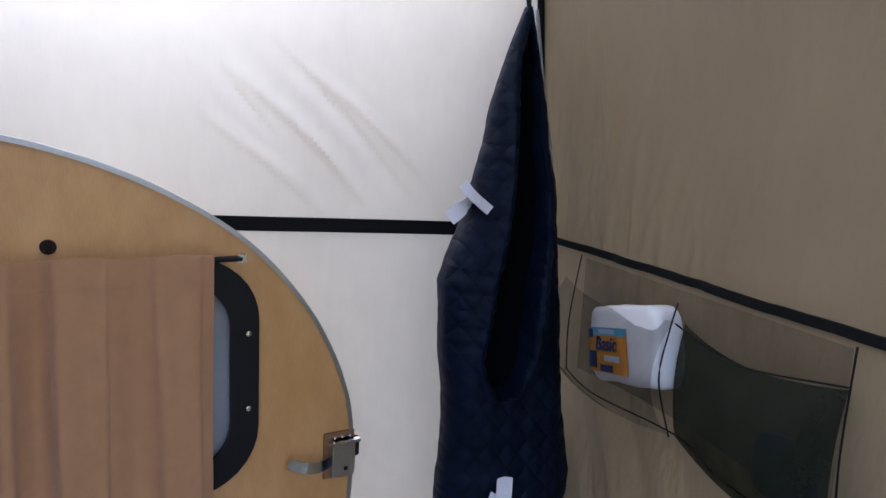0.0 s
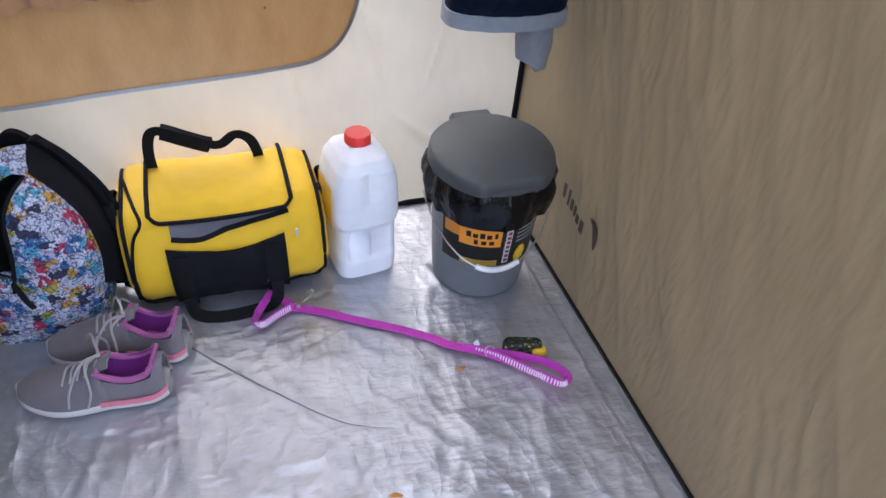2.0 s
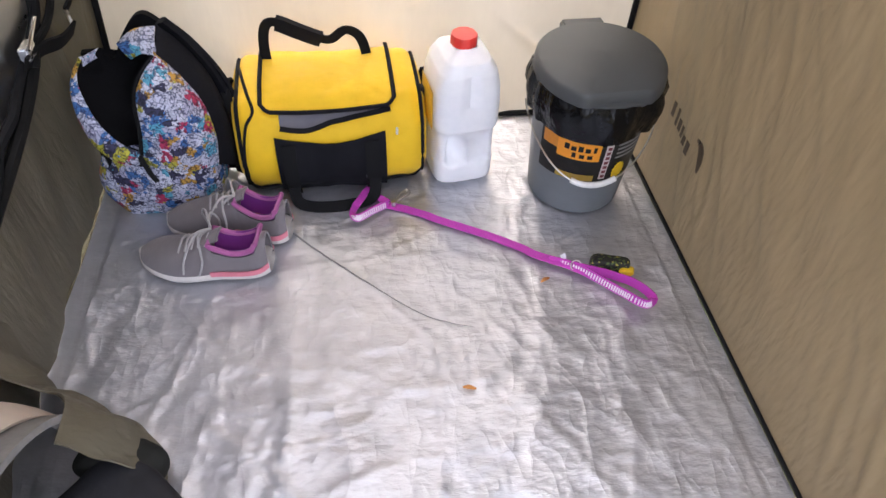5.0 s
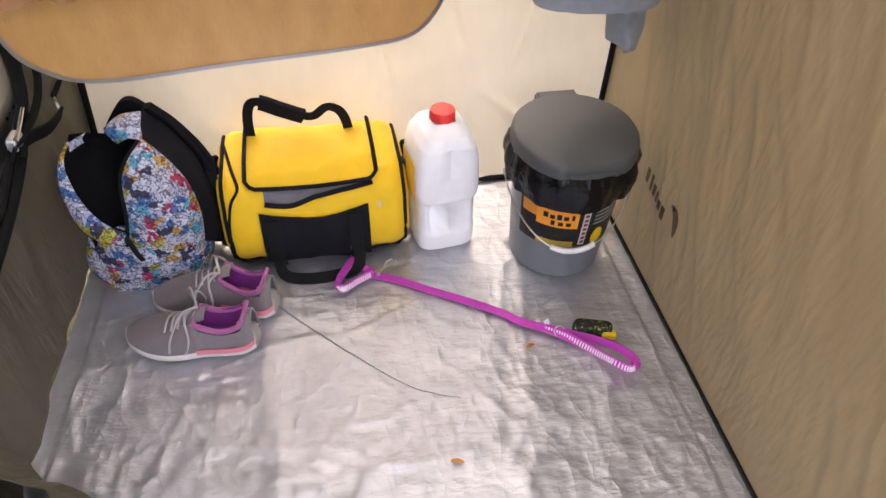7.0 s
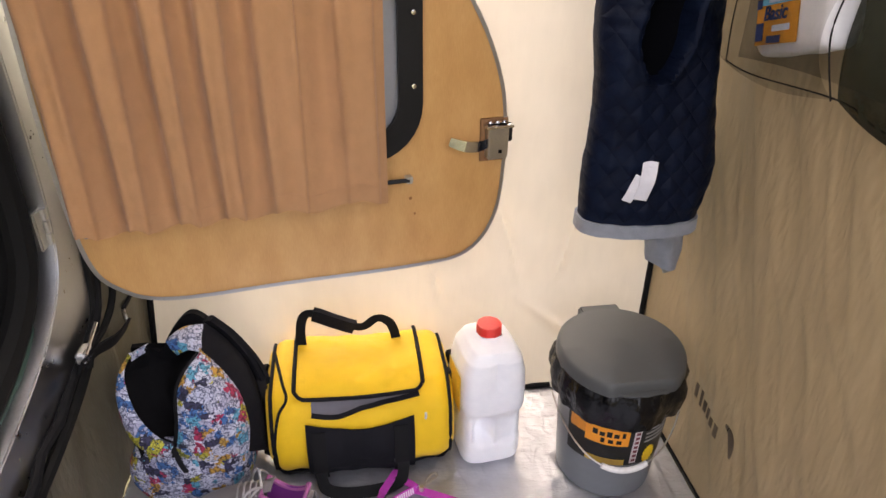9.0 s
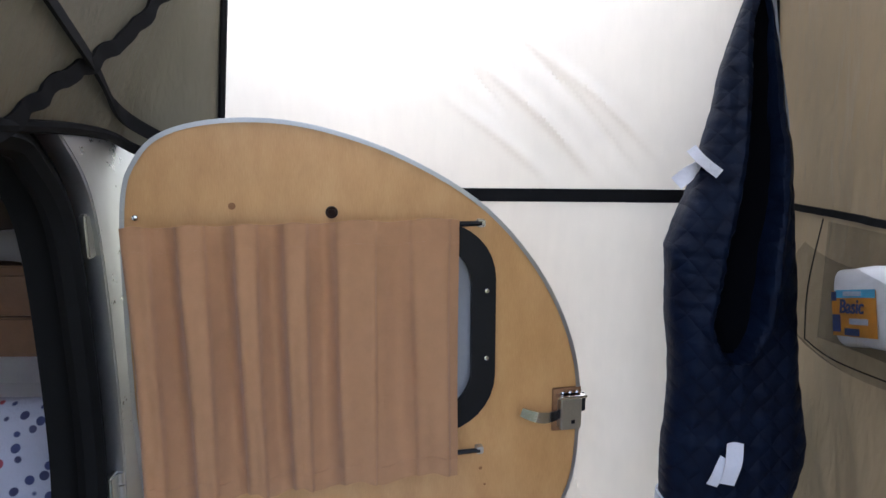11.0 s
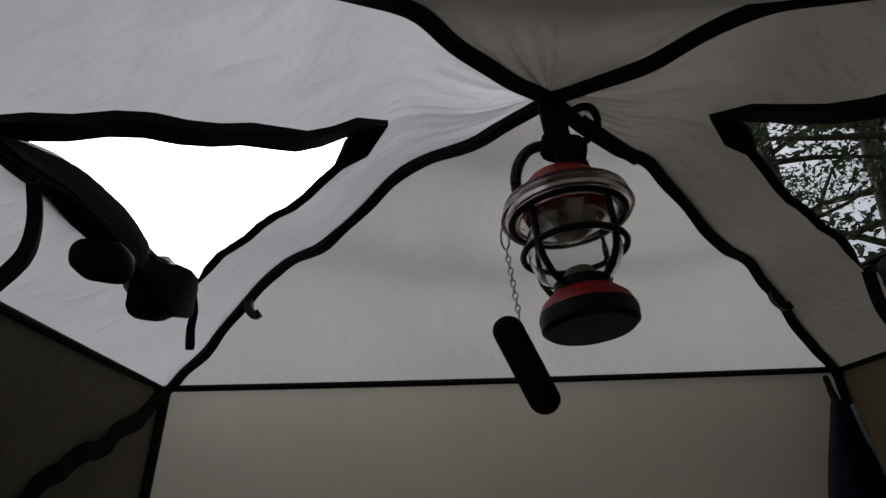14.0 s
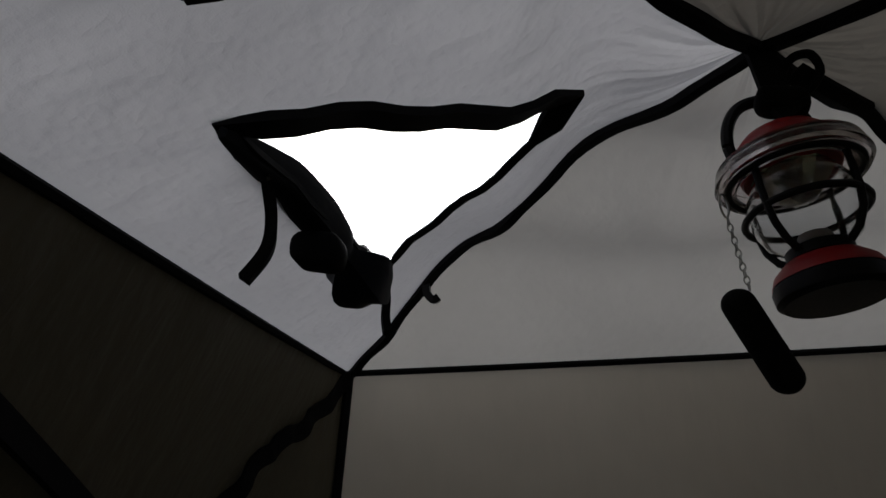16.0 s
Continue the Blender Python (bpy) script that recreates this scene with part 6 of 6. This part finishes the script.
part("print_bar", thicken(surf(lambda u, v: (0.10 - 0.05 * u, 0.045 - 0.03 * v, 0.0915), 2, 2), 0.001), plain("yellow_bag_print", (0.60, 0.34, 0.03), 0.6), dark_bag)

# ---- lantern hung from the roof hub ----
lantern = thing("camping_lantern", "red and black camping lantern hanging from the tent hub", "lantern", pose(0.111, 1.462, 1.782, -6, -3, 0) @ Matrix.Diagonal((1.0, 1.0, 1.05, 1)))
M_RED = plain("red_lantern_paint", (0.42, 0.015, 0.02), 0.38, vary=0.08, bump=0.03)
M_CLEAR = glass("clear_plastic", (0.95, 0.96, 0.97), 0.05)
part("base", lathe([(0.0, 0.0), (0.043, 0.0), (0.048, 0.004), (0.049, 0.014), (0.047, 0.018)], 40), M_BLACK, lantern, "black lantern base")
part("base_top", lathe([(0.048, 0.018), (0.044, 0.027), (0.034, 0.036), (0.026, 0.039), (0.0, 0.040)], 40), M_RED, lantern, "red painted base top")
part("burner", lathe([(0.0, 0.039), (0.029, 0.039), (0.029, 0.048), (0.020, 0.052), (0.0, 0.053)], 32), M_BLACK, lantern)
part("lamp_cone", lathe([(0.0, 0.052), (0.019, 0.052), (0.014, 0.062), (0.0, 0.064)], 24), plain("milky_lamp_cone", (0.60, 0.58, 0.55), 0.4), lantern)
globe = lathe([(0.026, 0.048), (0.040, 0.058), (0.0475, 0.075), (0.049, 0.090), (0.046, 0.106), (0.037, 0.120), (0.034, 0.128)], 40)
part("globe", thicken(globe, 0.0015), M_CLEAR, lantern, "clear plastic globe")
part("reflector", lathe([(0.0, 0.094), (0.012, 0.097), (0.026, 0.110), (0.036, 0.124), (0.0, 0.126)], 24, wobble=lambda a, z: 0.0025 * math.sin(a * 9)), plain("faceted_reflector", (0.62, 0.60, 0.56), 0.18, 0.9, 0.2, 0.01, 0.6), lantern, "faceted silver reflector")
part("top_plate", lathe([(0.0, 0.124), (0.044, 0.124), (0.046, 0.128), (0.040, 0.136), (0.0, 0.138)], 40), M_RED, lantern, "red top plate")
part("shade_ring", lathe([(0.052, 0.118), (0.067, 0.119), (0.071, 0.124), (0.067, 0.138), (0.050, 0.143), (0.050, 0.138), (0.058, 0.134), (0.060, 0.127), (0.052, 0.124), (0.052, 0.118)], 48), glass("smoky_ring_plastic", (0.80, 0.74, 0.74), 0.18), lantern, "clear plastic ring")
part("cap", lathe([(0.050, 0.140), (0.047, 0.154), (0.036, 0.166), (0.020, 0.171), (0.0, 0.172)], 40), M_RED, lantern, "red domed cap")
part("guard_ring", sweep([(0.0535 * math.cos(2 * math.pi * k / 40), 0.0535 * math.sin(2 * math.pi * k / 40), 0.083) for k in range(40)], ring_profile(0.0035, 8), (0, 0, 1), True), M_BLACK, lantern, "black guard ring")
part("guard_ring", sweep([(0.060 * math.cos(2 * math.pi * k / 40), 0.060 * math.sin(2 * math.pi * k / 40), 0.120) for k in range(40)], ring_profile(0.004, 8), (0, 0, 1), True), M_BLACK, lantern, "black guard ring")
for k in range(4):
    a = radians(35 + 90 * k)
    part("guard_bar", sweep([(r * math.cos(a), r * math.sin(a), z) for r, z in ((0.030, 0.044), (0.041, 0.052), (0.050, 0.066), (0.0535, 0.083), (0.054, 0.10), (0.054, 0.120))], ring_profile(0.0036, 8)), M_BLACK, lantern, "black guard bar")
part("carry_handle", sweep(spline([(-0.046, 0, 0.140), (-0.049, 0, 0.165), (-0.042, 0.0, 0.190), (-0.026, 0, 0.208), (0.0, 0, 0.212), (0.018, 0, 0.205), (0.030, 0, 0.185), (0.032, 0, 0.160), (0.036, 0, 0.142)], 8), ring_profile(0.0062, 8)), M_BLACK, lantern, "black bent carrying handle")
hub_hook = thing("hub_hook", "black webbing loop and toggle at the tent hub", "hook", pose(HUB.x, HUB.y, HUB.z - 0.09))
part("strap", sweep(spline([(0.0, 0.0, 0.085), (0.002, -0.004, 0.05), (0.006, -0.006, 0.02), (0.016, -0.006, 0.002)], 8), flat_profile(0.008, 0.026), (1, 0, 0.1)), M_WEB, hub_hook)
part("knot", cushion(0.044, 0.026, 0.030, 10), M_WEB, hub_hook).location = (0.010, -0.004, 0.008)
part("loop", sweep(spline([(0.012, 0, 0.045), (0.026, -0.004, 0.066), (0.044, -0.006, 0.068), (0.050, -0.004, 0.048), (0.036, 0, 0.030), (0.018, 0, 0.026)], 8), ring_profile(0.0045, 6)), M_WEB, hub_hook)
part("tail", sweep(spline([(0.034, 0.006, 0.060), (0.070, 0.020, 0.040), (0.110, 0.045, 0.030)], 6), flat_profile(0.016, 0.006)), M_WEB, hub_hook)

tube = thing("torch_pendant", "black cylindrical pendant hanging on a small chain from the lantern", "pendant", pose(0.034, 1.466, 1.822) @ Matrix.Diagonal((1.14, 1.14, 1.08, 1)))
holder = [(0.0135 * math.sin(math.pi * k / 14) if k < 7 else 0.0135, -0.0135 * math.cos(math.pi * k / 14)) for k in range(8)] + [(0.0135, 0.066)] + [(0.0135 * math.cos(math.pi * k / 14), 0.066 + 0.0135 * math.sin(math.pi * k / 14)) for k in range(1, 8)]
tb = lathe(holder, 24)
bmesh.ops.transform(tb, matrix=pose(0.024, 0.010, -0.094, 10, -25, 0), verts=tb.verts)
part("cylinder", tb, M_RUBBER, tube, "black rubber cylinder")
part("split_ring", sweep([(0.000 + 0.004 * math.cos(a), 0.009 * math.cos(a) * 0.3, 0.055 + 0.011 * math.sin(a)) for a in [2 * math.pi * k / 18 for k in range(18)]], ring_profile(0.0010, 5), (0, 1, 0), True), M_STEEL, tube)
for k in range(11):
    z0, flip = 0.040 - 0.0060 * k, k % 2
    part("chain_link", sweep([(0.001 + 0.0006 * k + (0.0022 * math.cos(a) if flip else 0), (0 if flip else 0.0022 * math.cos(a)), z0 + 0.0042 * math.sin(a)) for a in [2 * math.pi * q / 10 for q in range(10)]], ring_profile(0.0007, 4), (1, 0.3, 0), True), M_STEEL, tube)

# ---- rolled window flaps and their ties ----
def flap_roll(side, sign):
    line_on = PANELS[side]
    (t0, y0), (t1, y1), _ = WINDOWS[side]
    root = thing("window_flap", "rolled grey window flap tied along the roof window", "window flap", Matrix.Translation(line_on((t0 + t1) / 2, (y0 + y1) / 2)))
    o = root.matrix_world.translation
    pts = []
    for k in range(41):
        s = k / 40
        p = line_on(t0 + (t1 - t0) * s, y0 + (y1 - y0) * s) - o
        p += Vector((sign * 0.006 * math.sin(math.pi * s), -0.006, -0.010 + 0.020 * math.sin(math.pi * min(1.0, s / 0.62)) - 0.022 * math.exp(-(((s - 0.82) / 0.12) ** 2))))
        pts.append(p)
    cloth = plain("dark_flap_cloth", (0.012, 0.013, 0.017), 0.6, vary=0.2) if "dark_flap_cloth" not in bpy.data.materials else bpy.data.materials["dark_flap_cloth"]
    prof = [(r * math.cos(a), r * math.sin(a)) for a, r in ((2 * math.pi * k / 14, 0.017 + 0.003 * math.sin(k * 2.2)) for k in range(14))]
    part("roll", sweep(pts, prof, scale=lambda t: 0.25 + 0.95 * math.sin(math.pi * min(1.0, t / 0.95)) ** 0.8 - 0.35 * math.exp(-(((t - 0.66) / 0.03) ** 2)) + 1.35 * math.exp(-(((t - 0.82) / 0.10) ** 4))), cloth, root, "loosely rolled dark cloth")
    part("toggle", cushion(0.042, 0.036, 0.036, 10), M_WEB, root).location = pts[19] + Vector((-sign * 0.006, -0.006, -0.058))
    for s, drop in ((0.17, 0.085), (0.98, 0.075)):
        p = line_on(t0 + (t1 - t0) * s, y0 + (y1 - y0) * s) - o
        a = p + Vector((0, 0, -0.002))
        tie = part("tie_strap", sweep(spline([a + Vector((0, 0, -0.012)), a + Vector((0.004, 0.004, -0.012 - drop * 0.35)), a + Vector((0.004, 0, -0.012 - drop * 0.7)), a + Vector((-0.010 * (1 if s < 0.5 else -0.8), -0.006, -0.012 - drop))], 6), flat_profile(0.013, 0.010), (1, 0.4, 0)), M_WEB, root, "hanging black tie strap")
        part("buckle", sweep([a, a + Vector((0.001, 0.001, -0.016))], flat_profile(0.007, 0.003), (1, 0.4, 0)), M_STEEL, tie, "small metal slider")
    return root


flap_roll("left", -1)
flap_roll("right", 1)
for side in ("lb", "rb"):
    p = pole_at(side, 0.295)
    peg = thing("pole_clip", "small black plastic pole clip on the roof seam", "clip", Matrix.Translation(p - Vector((0, 0, 0.012))), "pole clips")
    part("hook", sweep(spline([(0, 0, 0.004), (0.002, -0.003, -0.012), (0.012, -0.006, -0.024), (0.020, -0.006, -0.020)], 6), flat_profile(0.012, 0.012), (0, 1, 0.2)), M_BLACK, peg)
hanger = thing("gear_loop", "black plastic gear loop under the tent roof", "loop", Matrix.Translation(PANELS["left"](0.27, 1.138) - Vector((0, 0, 0.012))))
part("bar", block(-0.014, 0.014, -0.016, 0.016, -0.004, 0.012, 0.004), M_BLACK, hanger)

# ---- trees outside ----
M_BARK = plain("grey_brown_bark", (0.07, 0.055, 0.042), 0.95, vary=0.4, grain=0.04, bump=0.9, coarse=0.4)
nleaf = Nodes("green_leaf")
leaf_col = nleaf.ramp(nleaf.add("NewGeometry").outputs["Random Per Island"], [(0.0, (0.040, 0.060, 0.034)), (0.5, (0.065, 0.095, 0.048)), (1.0, (0.10, 0.13, 0.065))])
leaf_d = nleaf.add("BsdfPrincipled", Base_Color=leaf_col, Roughness=0.6)
leaf_t = nleaf.add("BsdfTranslucent", Color=leaf_col)
M_LEAF = nleaf.done(_mixed(nleaf, 0.3, leaf_d, leaf_t))


def tree(x, y, h, spread, seed, leaves):
    rng = random.Random(seed)
    root = thing("tree", "tall broad-leaved tree with a grey trunk and open crown", "tree", pose(x, y, -0.05), "trees beside the tent")
    lean = Vector((rng.uniform(-0.05, 0.05), rng.uniform(-0.05, 0.05), 0))
    trunk = [Vector((0.12 * math.sin(3 * t + seed), 0.12 * math.cos(2 * t + seed), h * t)) + lean * h * t for t in [k / 14 for k in range(15)]]
    bm = sweep(trunk, ring_profile(0.17 * h / 12, 10), scale=lambda t: 1.25 - 1.1 * t, up=(0, 1, 0))
    tips = []
    for k in range(22):
        t = 0.22 + 0.74 * k / 21
        p = trunk[int(t * 14)]
        a = k * 2.4 + rng.uniform(-0.4, 0.4)
        reach = spread * (1.1 - 0.7 * t) * rng.uniform(0.7, 1.2)
        d = Vector((math.cos(a), math.sin(a), rng.uniform(0.05, 0.5)))
        line = [p + d * reach * s + Vector((rng.uniform(-0.1, 0.1), rng.uniform(-0.1, 0.1), -0.15 * s * s * reach * rng.uniform(0.2, 1.2))) for s in (0, 0.35, 0.7, 1.0)]
        sweep(spline(line, 3), ring_profile(0.045 * h / 12, 6), bm=bm, scale=lambda q: 1.1 - 0.95 * q, up=(0.2, 0.1, 1))
        for s in range(5):
            base = line[1].lerp(line[3], s / 4)
            e = base + Vector((rng.gauss(0, 0.5), rng.gauss(0, 0.5), rng.gauss(0.05, 0.35))) * spread * 0.22
            sweep([base, base.lerp(e, 0.5) + Vector((0, 0, 0.05)), e], ring_profile(0.012 * h / 12, 4), bm=bm, scale=lambda q: 1.1 - 0.9 * q, up=(0.2, 0.1, 1))
            tips += [base, e, base.lerp(e, 0.6)]
    part("trunk", bm, M_BARK, root, "grey-brown trunk with bare limbs")
    verts, faces = [], []
    for k in range(leaves):
        c = rng.choice(tips) + Vector((rng.gauss(0, 1), rng.gauss(0, 1), rng.gauss(0, 0.8))) * spread * 0.055
        size = rng.uniform(0.03, 0.065)
        u = Vector((rng.gauss(0, 1), rng.gauss(0, 1), rng.gauss(0, 0.7))).normalized()
        w = u.cross(Vector((rng.gauss(0, 1), rng.gauss(0, 1), rng.gauss(0, 1)))).normalized()
        i = len(verts)
        verts += [c - u * size, c + w * size * 0.45, c + u * size, c - w * size * 0.45]
        faces.append((i, i + 1, i + 2, i + 3))
    me = bpy.data.meshes.new("crown")
    me.from_pydata(verts, [], faces)
    me.materials.append(M_LEAF)
    crown = new("crown", me)
    crown.parent = root
    tagged(crown, "many small dark green leaves", kind="stuff")


for n, (x, y, h, spread) in enumerate(((4.2, 5.2, 9.0, 2.6), (5.6, 7.4, 12.0, 3.2), (7.0, 5.0, 11.0, 3.2), (3.6, 8.6, 12.0, 3.0), (8.6, 8.6, 13.0, 3.6), (6.6, 10.8, 13.0, 3.6), (5.0, 2.4, 10.0, 3.0), (7.5, -1.0, 11.0, 3.2), (3.4, 6.6, 10.0, 2.6))):
    tree(x, y, h, spread, 11 + n, 6500)
